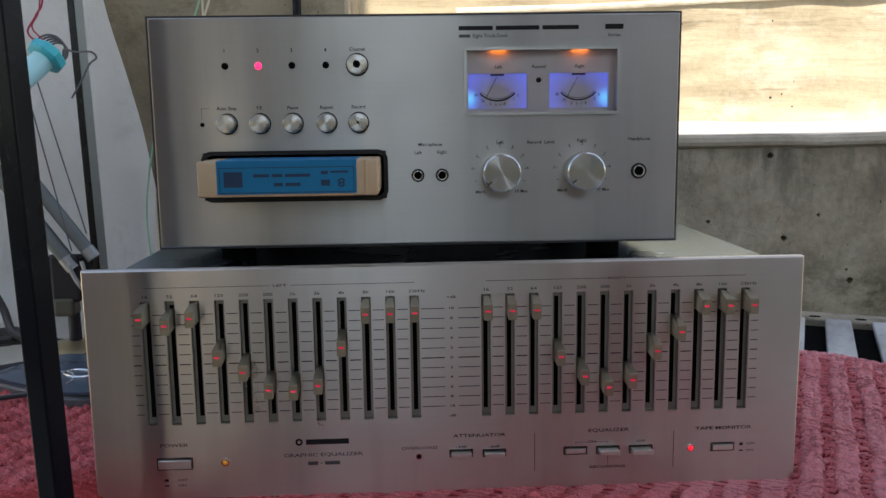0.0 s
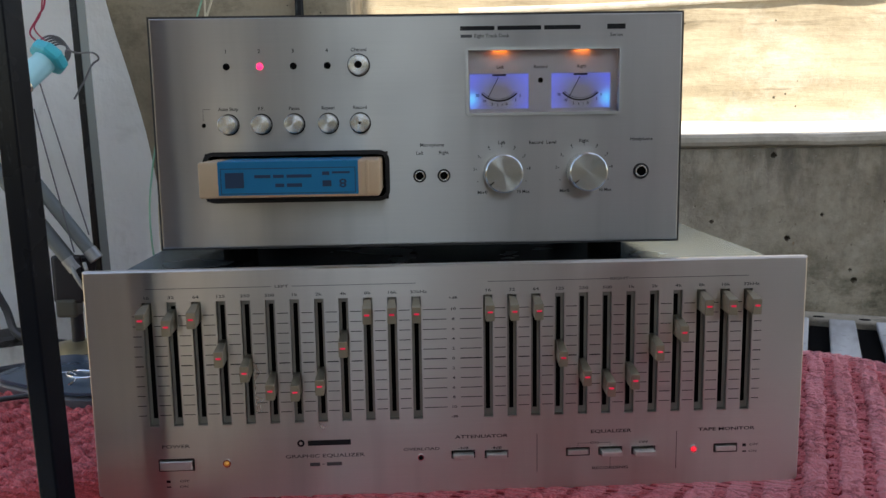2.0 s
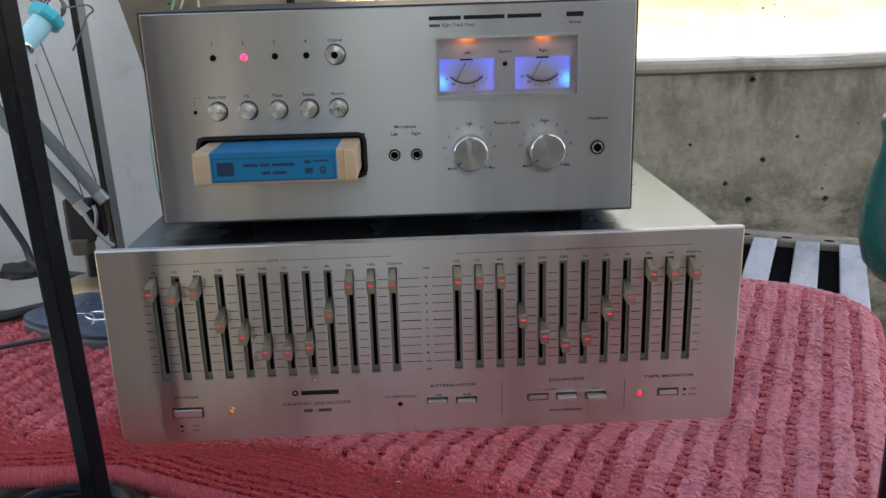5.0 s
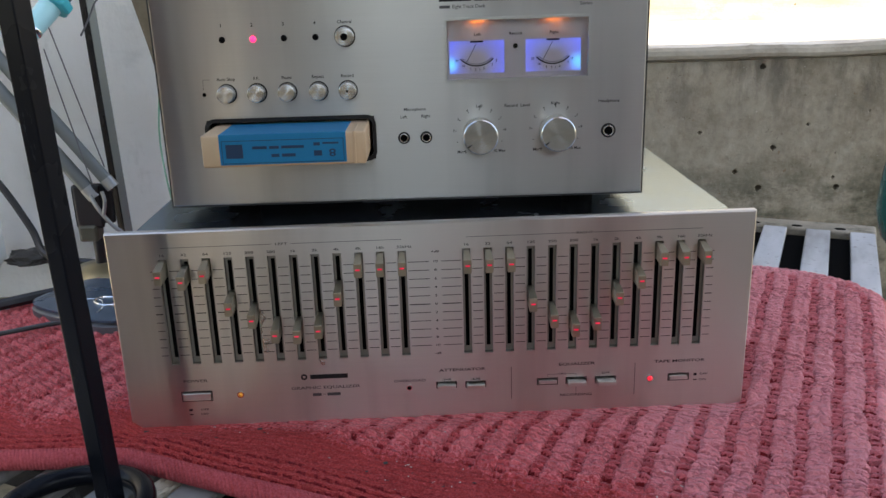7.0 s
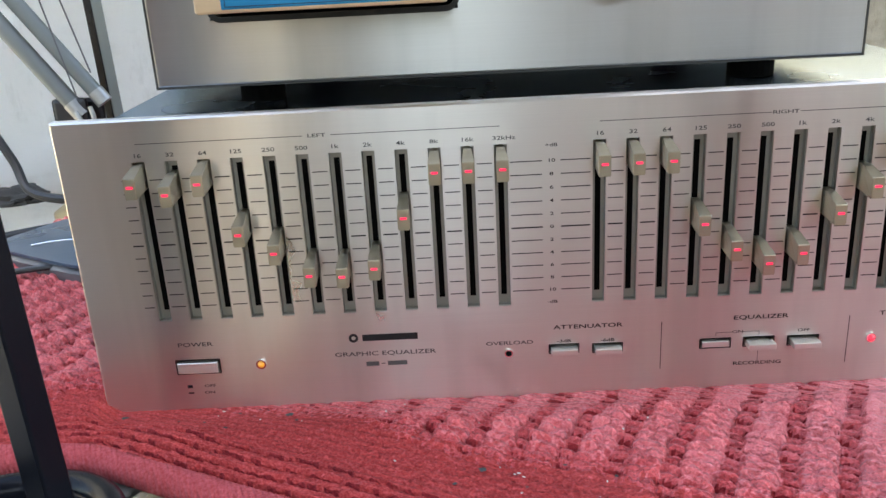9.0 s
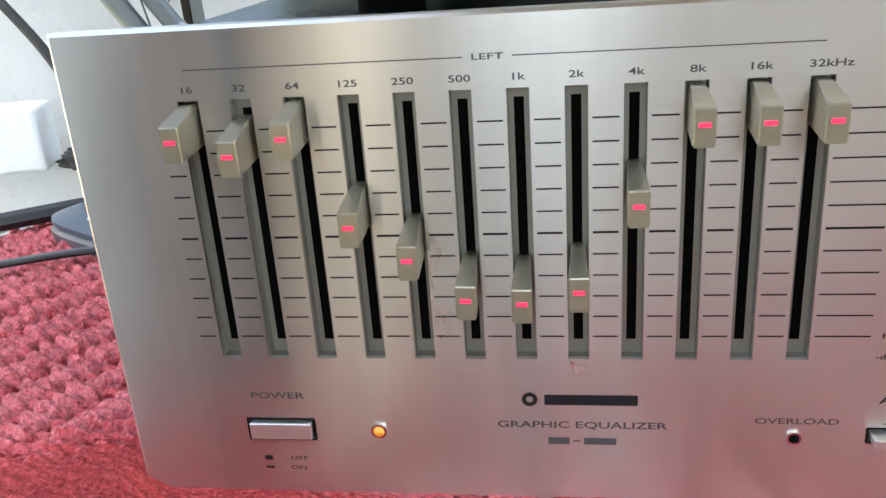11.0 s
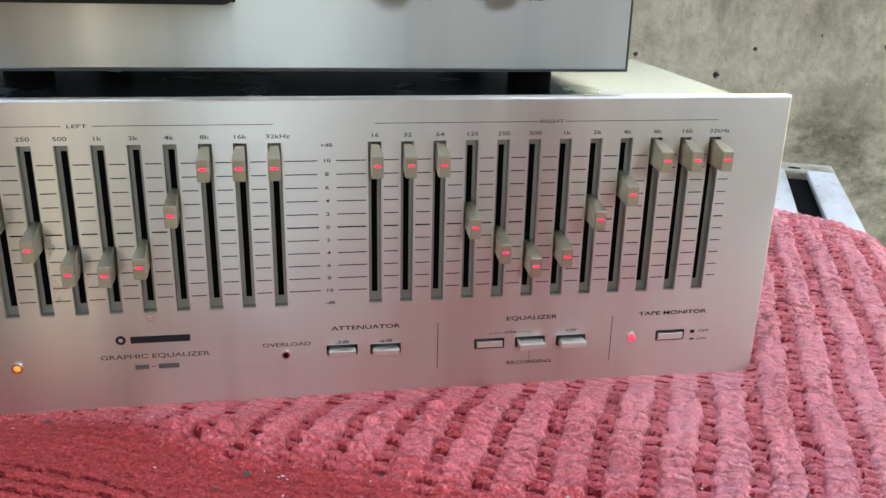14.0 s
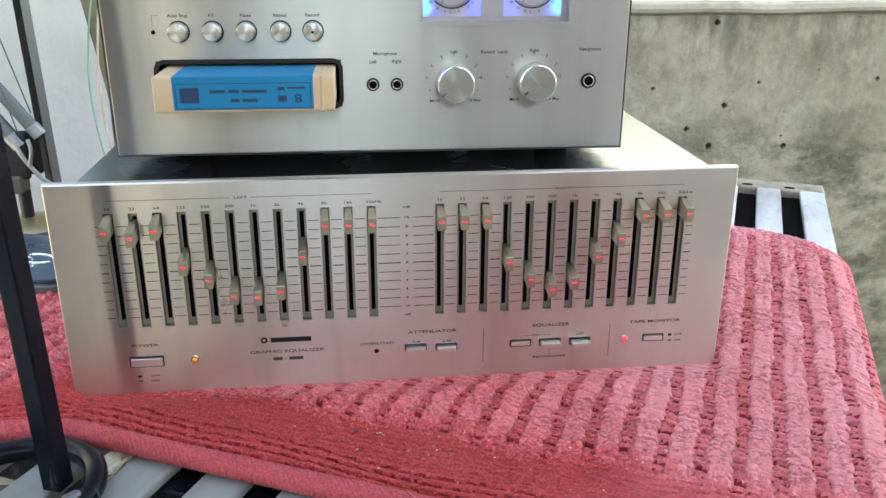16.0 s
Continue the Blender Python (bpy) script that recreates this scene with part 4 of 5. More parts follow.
bars("divider", [(0.0488, 0.04915, 0.0135, 0.0375)], INK_Y, M_INK, eq)
bars("divider", [(0.1338, 0.13415, 0.0130, 0.0365)], INK_Y, M_INK, eq)
bars("bracket", [(0.0738, 0.0740, 0.0290, 0.0308), (0.0738, 0.0815, 0.0306, 0.0308), (0.0860, 0.0936, 0.0306, 0.0308), (0.0934, 0.0936, 0.0290, 0.0308), (0.0935, 0.0937, 0.0160, 0.0225)], INK_Y, M_INK, eq)

# ---- the eight-track deck on top ----
deck = thing("tape_deck", pose(-0.0163, 0.0350, 0.1480, 0, 0, -1.1), "silver-fronted eight-track tape deck with lit meters, standing on the equalizer", "tape deck")
DX, DZ = 0.0163, -0.1480          # deck's own x and z from the world's
X = lambda x: x + DX
Z = lambda z: z + DZ
DW, DH, DL = 0.159, 0.1395, -0.1611
SLOT = (X(-0.148), X(-0.037), Z(0.1775), Z(0.2065))
WIN = (X(0.0115), X(0.1045), Z(0.2275), Z(0.2665))
part("face_panel", plate(DL + 0.0012, DW - 0.0012, 0.0012, DH - 0.0012, 0.0, [SLOT, WIN], 0.0006, 0.0035, False), M_DECK, deck)


def shell():
    """The case behind the panel, open in front of the tape slot and the meters."""
    bm = box(DL, DW, 0.0015, 0.0030, 0, DH)
    bm.clear()
    for q in ((DL, DW, 0, 0.0012), (DL, DW, DH - 0.0012, DH), (DL, DL + 0.0012, 0.0012, DH - 0.0012), (DW - 0.0012, DW, 0.0012, DH - 0.0012)):
        box(q[0], q[1], 0.0008, 0.006, q[2], q[3], bm=bm)
    box(DL, DW, 0.060, 0.250, 0, DH, bm=bm)
    for q in ((DL, DW, 0, 0.004), (DL, DW, DH - 0.004, DH), (DL, DL + 0.004, 0.004, DH - 0.004), (DW - 0.004, DW, 0.004, DH - 0.004)):
        box(q[0], q[1], 0.006, 0.060, q[2], q[3], bm=bm)
    return bm


part("case", shell(), M_DECKCASE, deck, "black vinyl-covered case")
for fx in (-0.12, 0.12):
    for fy in (0.035, 0.21):
        part("foot", cyl(0.011, 0, 0.0113, 20), M_PIT, deck, "black rubber foot").matrix_local = pose(fx, fy, -0.0113, 90, 0, 0) @ pose(0, 0, 0, 0, 0, 0)


def rim(x0, x1, z0, z1, r, width, y0, y1, seg=5):
    """A frame with rounded corners in the xz plane."""
    def loop(grow, y):
        out = []
        rr = r + grow
        for cx, cz, a0 in ((x1 - r, z1 - r, 0), (x0 + r, z1 - r, 90), (x0 + r, z0 + r, 180), (x1 - r, z0 + r, 270)):
            for i in range(seg + 1):
                a = radians(a0 + 90 * i / seg)
                out.append((cx + rr * math.cos(a), y, cz + rr * math.sin(a)))
        return out
    bm = bmesh.new()
    L = [[bm.verts.new(p) for p in loop(g, y)] for g, y in ((0, y1), (0, y0), (width, y0), (width, y1))]
    for a, b in zip(L, L[1:] + L[:1]):
        for i in range(len(a)):
            bm.faces.new((a[i], a[(i + 1) % len(a)], b[(i + 1) % len(a)], b[i]))
    return bm


s0, s1, s2, s3 = SLOT
part("slot_rim", rim(s0 + 0.0015, s1 - 0.0015, s2 + 0.0015, s3 - 0.0015, 0.004, 0.0025, -0.0012, 0.004), M_BLACK, deck, "black tape slot rim")
bm = bmesh.new()
for q in (((s0, 0.004, s2), (s1, 0.004, s2), (s1, 0.05, s2), (s0, 0.05, s2)), ((s0, 0.004, s3), (s1, 0.004, s3), (s1, 0.05, s3), (s0, 0.05, s3)),
          ((s0, 0.004, s2), (s0, 0.05, s2), (s0, 0.05, s3), (s0, 0.004, s3)), ((s1, 0.004, s2), (s1, 0.05, s2), (s1, 0.05, s3), (s1, 0.004, s3)), ((s0, 0.05, s2), (s1, 0.05, s2), (s1, 0.05, s3), (s0, 0.05, s3))):
    bm.faces.new([bm.verts.new(p) for p in q])
part("slot_lining", bm, M_PIT, deck, "black slot lining")

# meters behind a window
w0, w1, w2, w3 = WIN
part("meter_frame", rim(w0 + 0.001, w1 - 0.001, w2 + 0.001, w3 - 0.001, 0.0004, 0.0017, -0.0022, 0.002), M_BEZEL, deck, "satin aluminium meter frame")


def meter_face_material():
    """Backlit meter card: blue, with a cyan hot spot where the lamp sits."""
    m, n, l, b = mat("lit_meter_card", (0.74, 0.73, 0.76), 0.5)
    tc = n.new("ShaderNodeTexCoord")
    d = n.new("ShaderNodeVectorMath")
    d.operation = "DISTANCE"
    l.new(tc.outputs["Object"], d.inputs[0])
    return m, n, l, b, d


def meter_card(xa, xb, lamp):
    za, zb = Z(0.2310), Z(0.2520)
    m, n, l, b, d = meter_face_material()
    d.inputs[1].default_value = (lamp, 0.010, za + 0.006)
    near = span(n, l, d.outputs["Value"], 0.001, 0.007, 1.0, 0.0)
    l.new(mix(n, l, (0.02, 0.075, 1.0), (0.02, 0.45, 1.0), near), b.inputs["Emission Color"])
    mid = n.new("ShaderNodeVectorMath")
    mid.operation = "DISTANCE"
    tc = n.new("ShaderNodeTexCoord")
    l.new(tc.outputs["Object"], mid.inputs[0])
    mid.inputs[1].default_value = ((xa + xb) / 2, 0.010, za + 0.007)
    edge = span(n, l, mid.outputs["Value"], 0.006, 0.0195, 0.0, 0.27)
    add = n.new("ShaderNodeMath")
    add.operation = "MULTIPLY_ADD"
    l.new(near, add.inputs[0])
    add.inputs[1].default_value = 0.28
    l.new(edge, add.inputs[2])
    l.new(add.outputs[0], b.inputs["Emission Strength"])
    card = part("meter", box(xa, xb, 0.0098, 0.0104, za, zb), m, deck, "blue-lit level meter card")
    cx, cz = (xa + xb) / 2, zb - 0.0012
    bm = bmesh.new()
    pts = []
    for i in range(25):
        a = radians(-136 + 92 * i / 24)
        pts.append((math.cos(a), math.sin(a)))
    for ra, rb in ((0.0146, 0.0155), (0.0137, 0.0140)):
        for (c0, d0), (c1, d1) in zip(pts, pts[1:]):
            bm.faces.new([bm.verts.new((cx + r * c, 0.0096, cz + r * d)) for r, c, d in ((ra, c0, d0), (ra, c1, d1), (rb, c1, d1), (rb, c0, d0))])
    part("dial_arc", bm, M_INK, card)
    for s, a in zip(("20", "10", "5", "3", "1", "0", "2", "3"), (-139, -121, -104, -93, -84, -75, -55, -43)):
        words(s, cx + 0.0176 * math.cos(radians(a)), cz + 0.0176 * math.sin(radians(a)), 0.0015, card, 0.0096)
    a = radians(-118)
    part("needle", tube([(cx + 0.001 * math.cos(a), 0.0094, cz + 0.001 * math.sin(a)), (cx + 0.0150 * math.cos(a), 0.0094, cz + 0.0150 * math.sin(a))], 0.00018, 6), M_INK, card, "thin black needle")
    part("pivot_cover", box(cx - 0.0042, cx + 0.0042, 0.0088, 0.0096, zb - 0.0012, zb - 0.0001), M_INK, card, "dark pivot cover")
    return card


MA, MB, MC, MD = X(0.0140), X(0.0500), X(0.0640), X(0.1003)
meter_card(MA, MB, MA + 0.001)
meter_card(MC, MD, MD - 0.002)
bm = box(w0, w1, 0.0105, 0.0115, w2, w3)
for q in ((w0, w1, Z(0.2520), Z(0.2525)), (MB, MC, Z(0.2310), Z(0.2520)), (w0, MA, Z(0.2310), Z(0.2520)), (MD, w1, Z(0.2310), Z(0.2520)), (w0, w1, w2, Z(0.2310)), (w0, w1, Z(0.2525), w3)):
    box(q[0], q[1], 0.0080, 0.0105, q[2], q[3], bm=bm)
part("meter_panel", bm, M_MASK, deck, "silver mask round the meters")
bm = bmesh.new()
for q in (((w0, 0.002, w2), (w1, 0.002, w2), (w1, 0.011, w2), (w0, 0.011, w2)), ((w0, 0.002, w3), (w1, 0.002, w3), (w1, 0.011, w3), (w0, 0.011, w3)),
          ((w0, 0.002, w2), (w0, 0.011, w2), (w0, 0.011, w3), (w0, 0.002, w3)), ((w1, 0.002, w2), (w1, 0.011, w2), (w1, 0.011, w3), (w1, 0.002, w3))):
    bm.faces.new([bm.verts.new(p) for p in q])
part("meter_well", bm, M_SATIN, deck)
for x in (0.0325, 0.0825):
    part("meter_bulb", box(X(x) - 0.0045, X(x) + 0.0045, 0.0040, 0.0072, w3 - 0.0007, w3 - 0.0002), M_BULB, deck, "glowing orange meter bulb")
glass, gn, gl, gb = mat("window_glass", (1, 1, 1), 0.03)
see = gn.new("ShaderNodeBsdfTransparent")
gloss = gn.new("ShaderNodeBsdfGlossy")
gloss.inputs["Roughness"].default_value = 0.06
fres = gn.new("ShaderNodeFresnel")
both = gn.new("ShaderNodeMixShader")
gl.new(fres.outputs[0], both.inputs[0])
gl.new(see.outputs[0], both.inputs[1])
gl.new(gloss.outputs[0], both.inputs[2])
gl.new(both.outputs[0], gn["Material Output"].inputs["Surface"])
pane = part("meter_window", box(w0 + 0.0012, w1 - 0.0012, -0.0012, -0.0002, w2 + 0.0012, w3 - 0.0012), glass, deck, "clear meter window")
pane.visible_shadow = False
pilot_lamp(deck, X(0.0573), Z(0.2480), 0.0017, M_PIT, "unlit record lamp", 0.0085)
for s, x in (("Left", 0.0325), ("Record", 0.0573), ("Right", 0.0825)):
    words(s, X(x), Z(0.2560), 0.0019, deck, 0.0078, 1.05)

DI = -0.00012
for q in ((0.0080, 0.0285), (0.0303, 0.0565), (0.0583, 0.0802)):
    bars("maker_bar", [(X(q[0]), X(q[1]), Z(0.2773), Z(0.2798))], DI, M_INK, deck, "maker's name as a plain black bar")
bars("model_bar", [(X(0.0082), X(0.0150), Z(0.2731), Z(0.2749))], DI, M_GREYINK, deck, "model number as a plain grey bar")
words("Eight Track Deck", X(0.0163), Z(0.2740), 0.0021, deck, DI, 1.0, "LEFT", M_GREYINK)
bars("maker_bar", [(X(0.0962), X(0.1072), Z(0.2772), Z(0.2802))], DI, M_INK, deck, "maker's initials as a plain black bar")
words("Series", X(0.1018), Z(0.2738), 0.0020, deck, DI, 1.15, material=M_GREYINK)

for i, x in enumerate((-0.1318, -0.1120, -0.0920, -0.0718)):
    pilot_lamp(deck, X(x), Z(0.2580), 0.0021, M_REDLED if i == 1 else M_PIT, "lit red channel lamp" if i == 1 else "unlit dark channel lamp")
    words(str(i + 1), X(x), Z(0.2668), 0.0022, deck, DI)
pilot_lamp(deck, X(-0.1470), Z(0.2235), 0.0013, M_PIT, "unlit auto-stop lamp")
bars("bracket", [(X(-0.1472), X(-0.1470), Z(0.2265), Z(0.2332)), (X(-0.1472), X(-0.1425), Z(0.2330), Z(0.2332))], DI, M_INK, deck)


def dome(r, d, seg=40):
    """A button along -y with a softly domed face."""
    bm = bmesh.new()
    rows = []
    for k, y in ((1.0, 0.003), (1.0, -d + 0.0008), (0.96, -d + 0.0002), (0.88, -d + 0.00008), (0.6, -d), (0.3, -d - 0.00003)):
        rows.append([bm.verts.new((k * r * math.cos(2 * math.pi * i / seg), y, k * r * math.sin(2 * math.pi * i / seg))) for i in range(seg)])
    for a, b in zip(rows, rows[1:]):
        for i in range(seg):
            bm.faces.new((a[i], a[(i + 1) % seg], b[(i + 1) % seg], b[i]))
    bm.faces.new(rows[0])
    bm.faces.new(rows[-1])
    return bm


def round_button(x, z, r, d, dot, label):
    b = part("push_button", dome(r, d), M_BUTTON, deck, label)
    b.location = (X(x), 0, Z(z))
    part("collar", ring(r + 0.0001, r + 0.0008, -0.0002, 0.001, 36), M_PIT, b, "black gap round the button")
    if dot:
        part("centre_dot", cyl(dot, -d - 0.0003, -d + 0.0002, 16), M_PIT, b, "black centre dot")
    return b


round_button(-0.0530, 0.2580, 0.0060, 0.0060, 0.0022, "round chrome channel button")
for x, s in ((-0.1320, "Auto Stop"), (-0.1122, "F.F."), (-0.0925, "Pause"), (-0.0722, "Repeat"), (-0.0530, "Record")):
    round_button(x, 0.2238, 0.0056, 0.0075, 0.0007 if s == "Record" else 0, "round turned aluminium push button")
    words(s, X(x), Z(0.2330), 0.0020, deck, DI)
words("Channel", X(-0.0528), Z(0.2670), 0.0020, deck, DI)


def jack(x, z, r):
    j = part("jack_socket", ring(r * 0.74, r, -0.0012, 0.002, 28), M_BLACK, deck, "black jack socket")
    j.location = (X(x), 0, Z(z))
    part("nut", ring(r * 0.58, r * 0.76, -0.0018, 0.002, 24), M_BUTTON, j, "dull steel nut")
    part("bore", cyl(r * 0.60, -0.0006, 0.002, 20), M_PIT, j, "dark bore")


jack(-0.0178, 0.1912, 0.0040)
jack(-0.0030, 0.1912, 0.0040)
jack(0.1180, 0.1920, 0.0048)
words("Microphone", X(-0.0100), Z(0.2098), 0.0020, deck, DI, 1.05)
words("Left", X(-0.0175), Z(0.2049), 0.0020, deck, DI)
words("Right", X(-0.0030), Z(0.2051), 0.0020, deck, DI)
words("Left", X(0.0325), Z(0.2105), 0.0020, deck, DI)
words("Right", X(0.0827), Z(0.2110), 0.0020, deck, DI)
words("Record  Level", X(0.0575), Z(0.2103), 0.0020, deck, DI, 1.05)
words("Headphone", X(0.1180), Z(0.2115), 0.0020, deck, DI, 1.05)


def level_knob(x, z):
    r = 0.0113
    k = part("level_knob", cyl(r, -0.0160, -0.0005, 64, 0, 0, 0.0006, r), M_TURNED, deck, "turned aluminium level knob", True)
    k.location = (X(x), 0, Z(z))
    bm = bmesh.new()
    for i in range(60):
        a = 2 * math.pi * i / 60
        c, s = math.cos(a), math.sin(a)
        box(-0.00025, 0.00025, -0.0140, -0.0040, -0.0003, 0.0003, bm=bm)
        for v in bm.verts[-8:]:
            px, pz = v.co.x, v.co.z + r - 0.0001
            v.co.x, v.co.z = px * c - pz * s, px * s + pz * c
    part("grip", bm, M_SATIN, k, "fine knurled grip")
    part("pointer", box(-0.0003, 0.0003, -0.01620, -0.0159, r - 0.0036, r - 0.0006), M_PIT, k, "dark pointer line").rotation_euler = (0, radians(-128), 0)
    for i in range(11):
        a = radians(228 - 27.6 * i)
        c, s = math.cos(a), math.sin(a)
        bars("tick", [(X(x) + 0.0158 * c - 0.0003, X(x) + 0.0158 * c + 0.0003, Z(z) + 0.0158 * s - 0.0003, Z(z) + 0.0158 * s + 0.0003)], DI, M_INK, deck)
        if i in (2, 3, 4, 5, 6, 7, 8):
            words(str(i), X(x) + 0.0172 * c, Z(z) + 0.0172 * s, 0.0016, deck, DI)
    words("Min 0", X(x) - 0.0120, Z(z) - 0.0122, 0.0019, deck, DI)
    words("10 Max", X(x) + 0.0130, Z(z) - 0.0120, 0.0019, deck, DI)


level_knob(0.0325, 0.1925)
level_knob(0.0830, 0.1928)

# ---- the tape cartridge, part way in its slot ----
cart = thing("tape_cartridge", pose(-0.0918, -0.0030, 0.1930, 0, 0, -1.1), "cream plastic eight-track cartridge with a blue label, pushed into the deck", "cartridge")
part("end_ridge", box(0.0428, 0.0446, -0.0006, 0.030, -0.0100, 0.0104, 0.0004, 2), M_CREAM, cart, "moulded cream ridge")
part("shell", box(-0.0512, 0.0506, 0, 0.078, -0.0102, 0.0102, 0.0014, 3), M_CREAM, cart, "", True)
bm = box(-0.0402, 0.0388, -0.0003, 0.0405, -0.0088, 0.01045, 0.0006, 2)
part("label", bm, M_BLUE, cart, "blue paper label with faded dark print")
Y0 = -0.0005
bars("label_border", [(-0.0385, 0.0372, 0.0062, 0.0066), (-0.0385, 0.0372, -0.0078, -0.0074), (-0.0385, -0.0381, -0.0078, 0.0066), (0.0368, 0.0372, -0.0078, 0.0066)], Y0, M_BLUEINK, cart)
for q in ((-0.0195, -0.0105, 0.0010, 0.0028), (-0.0090, -0.0030, 0.0010, 0.0028), (-0.0015, 0.0125, 0.0010, 0.0028), (-0.0080, -0.0030, -0.0042, -0.0022), (-0.0015, 0.0070, -0.0042, -0.0022),
          (0.0185, 0.0225, 0.0022, 0.0042), (0.0240, 0.0340, 0.0030, 0.0042), (0.0185, 0.0235, -0.0042, -0.0008)):
    bars("print_bar", [q], Y0, M_BLUEINK, cart, "faded print as a plain dark bar")
words("8", 0.0300, -0.0022, 0.0048, cart, Y0, 1.3, material=M_BLUEINK, turn=180)
bm = box(-0.0360, -0.0255, Y0, Y0 + 0.0001, -0.0045, 0.0042)
part("emblem", bm, M_BLUEINK, cart, "dark square emblem on the label")


# ---- metal posts ----
def square_post(x, y, side, turn, z0, z1, label, lean=0):
    p = thing("metal_post", pose(x, y, z0, 0, lean, 0) @ pose(0, 0, 0, 0, 0, turn), label, "post", "posts of the metal rack")
    h = side / 2
    part("tube", box(-h, h, -h, h, 0, z1 - z0, 0.0011, 3), M_POST, p)
    return p


square_post(-0.1972, -0.0880, 0.0116, -22, SLAT_TOP, 1.2, "black enamelled square steel post, scratched, standing by the mat", -1.3)
far_post = square_post(-0.3225, 0.3500, 0.0098, -30, SLAT_TOP, 1.2, "black square steel post with one grey side", -1.2)
# added plate that makes this side of the black post lighter
part("side_plate", box(0.0050, 0.0060, -0.0048, 0.0048, 0.012, 1.19, 0.0003, 1), M_STEEL, far_post, "grey metal plate added on the lighter side")
hoop = thing("steel_hoop", pose(-0.2155, -0.0985, 0.0047), "dark steel tube hoop lying round the foot of the post", "hoop")
def torus(R, r, seg=72, around=14):
    bm = bmesh.new()
    g = [[bm.verts.new(((R + r * math.cos(b)) * math.cos(a), (R + r * math.cos(b)) * math.sin(a), r * math.sin(b) + 0.0008 * math.sin(3 * a)))
          for b in (2 * math.pi * k / around for k in range(around))] for a in (2 * math.pi * i / seg for i in range(seg))]
    for i in range(seg):
        for k in range(around):
            bm.faces.new((g[i][k], g[(i + 1) % seg][k], g[(i + 1) % seg][(k + 1) % around], g[i][(k + 1) % around]))
    return bm


bm = torus(0.040, 0.0064)
part("tube", bm, M_POST, hoop, "", True)
bm = bmesh.new()
for dx, dy, r in ((0.0335, -0.0185, 0.0030), (0.0315, -0.0215, 0.0026), (0.0355, -0.0155, 0.0026), (0.0300, -0.0240, 0.0022)):
    q = bmesh.ops.create_icosphere(bm, subdivisions=2, radius=r)
    for v in q["verts"]:
        v.co = Vector((v.co.x * 1.3, v.co.y * 1.3, v.co.z * 0.8)) + Vector((dx, dy, 0.0052))
part("weld", bm, M_GREYPL, hoop, "lumpy bright weld", True)


def lathe(profile, seg=40):
    """A turned shape about z from (radius, height) pairs."""
    bm = bmesh.new()
    rows = [[bm.verts.new((r * math.cos(2 * math.pi * i / seg), r * math.sin(2 * math.pi * i / seg), z)) for i in range(seg)] for r, z in profile]
    for a, b in zip(rows, rows[1:]):
        for i in range(seg):
            bm.faces.new((a[i], a[(i + 1) % seg], b[(i + 1) % seg], b[i]))
    bm.faces.new(rows[0])
    bm.faces.new(rows[-1])
    return bm


pole = thing("grip_pole", pose(0.1705, -0.262, SLAT_TOP), "black metal pole with a dark green plastic grip", "pole")
part("shaft", lathe([(0.0080, 0), (0.0080, 0.215)]), M_POST, pole, "", True)
part("base_cap", lathe([(0.0105, 0.0), (0.0105, 0.010), (0.0085, 0.013)]), M_CABLE, pole, "black rubber base cap", True)
part("grip", lathe([(0.0085, 0.197), (0.0150, 0.198), (0.0195, 0.2005), (0.0230, 0.205), (0.0252, 0.214), (0.0245, 0.226), (0.0228, 0.236), (0.0212, 0.243), (0.0208, 0.248), (0.0222, 0.2525), (0.0215, 0.2545), (0.0, 0.2548)]), M_GREEN, pole, "dark green plastic grip with a flared top", True)


# ---- leaning sheet, wires and the swing-arm stand behind ----
def sheet():
    bm = bmesh.new()
    nu, nz = 60, 40
    g = []
    for i in range(nu + 1):
        row = []
        for k in range(nz + 1):
            z = SLAT_TOP - 0.06 + 0.80 * k / nz
            right = -0.296 - 0.20 * max(0, z - 0.10) - 0.003 * math.sin(z * 22)
            x = right - (i / nu) ** 1.3 * 0.9
            y = 0.487 + 0.035 * z - 0.10 * (right - x) + 0.010 * noise.noise((x * 6, z * 5, 1)) + 0.004 * noise.noise((x * 22, z * 15, 5))
            row.append(bm.verts.new((x, min(y, WALL_Y - 0.012), z)))
        g.append(row)
    for i in range(nu):
        for k in range(nz):
            bm.faces.new((g[i][k], g[i + 1][k], g[i + 1][k + 1], g[i][k + 1]))
    bmesh.ops.solidify(bm, geom=bm.faces[:], thickness=0.003)
    return bm


tagged(part("plastic_sheet", sheet(), M_SHEET, None, "white creased plastic sheet leaning on the brown wall", True), "", "sheet")


def wire(name, pts, r, material, label):
    return tagged(part(name, tube(pts, r, 8), material, None, label, True), "", "wire")


wire("green_wire", [(-0.205, 0.462, 0.45), (-0.255, 0.461, 0.31), (-0.289, 0.460, 0.23), (-0.304, 0.458, 0.16), (-0.307, 0.456, 0.11), (-0.301, 0.454, 0.05), (-0.289, 0.452, 0.0)], 0.0010, M_GREENWIRE, "thin green insulated wire hanging by the sheet")
wire("cream_wire", [(-0.195, 0.466, 0.45), (-0.246, 0.465, 0.31), (-0.282, 0.464, 0.23), (-0.295, 0.462, 0.16), (-0.298, 0.460, 0.11), (-0.294, 0.458, 0.05), (-0.285, 0.456, 0.0)], 0.0012, M_CREAMWIRE, "cream insulated wire hanging by the sheet")
wire("cream_wire", [(-0.243, 0.519, 0.60), (-0.246, 0.519, 0.42), (-0.250, 0.520, 0.30), (-0.252, 0.520, 0.0)], 0.0012, M_CREAMWIRE, "thin cream wire down the brown wall")
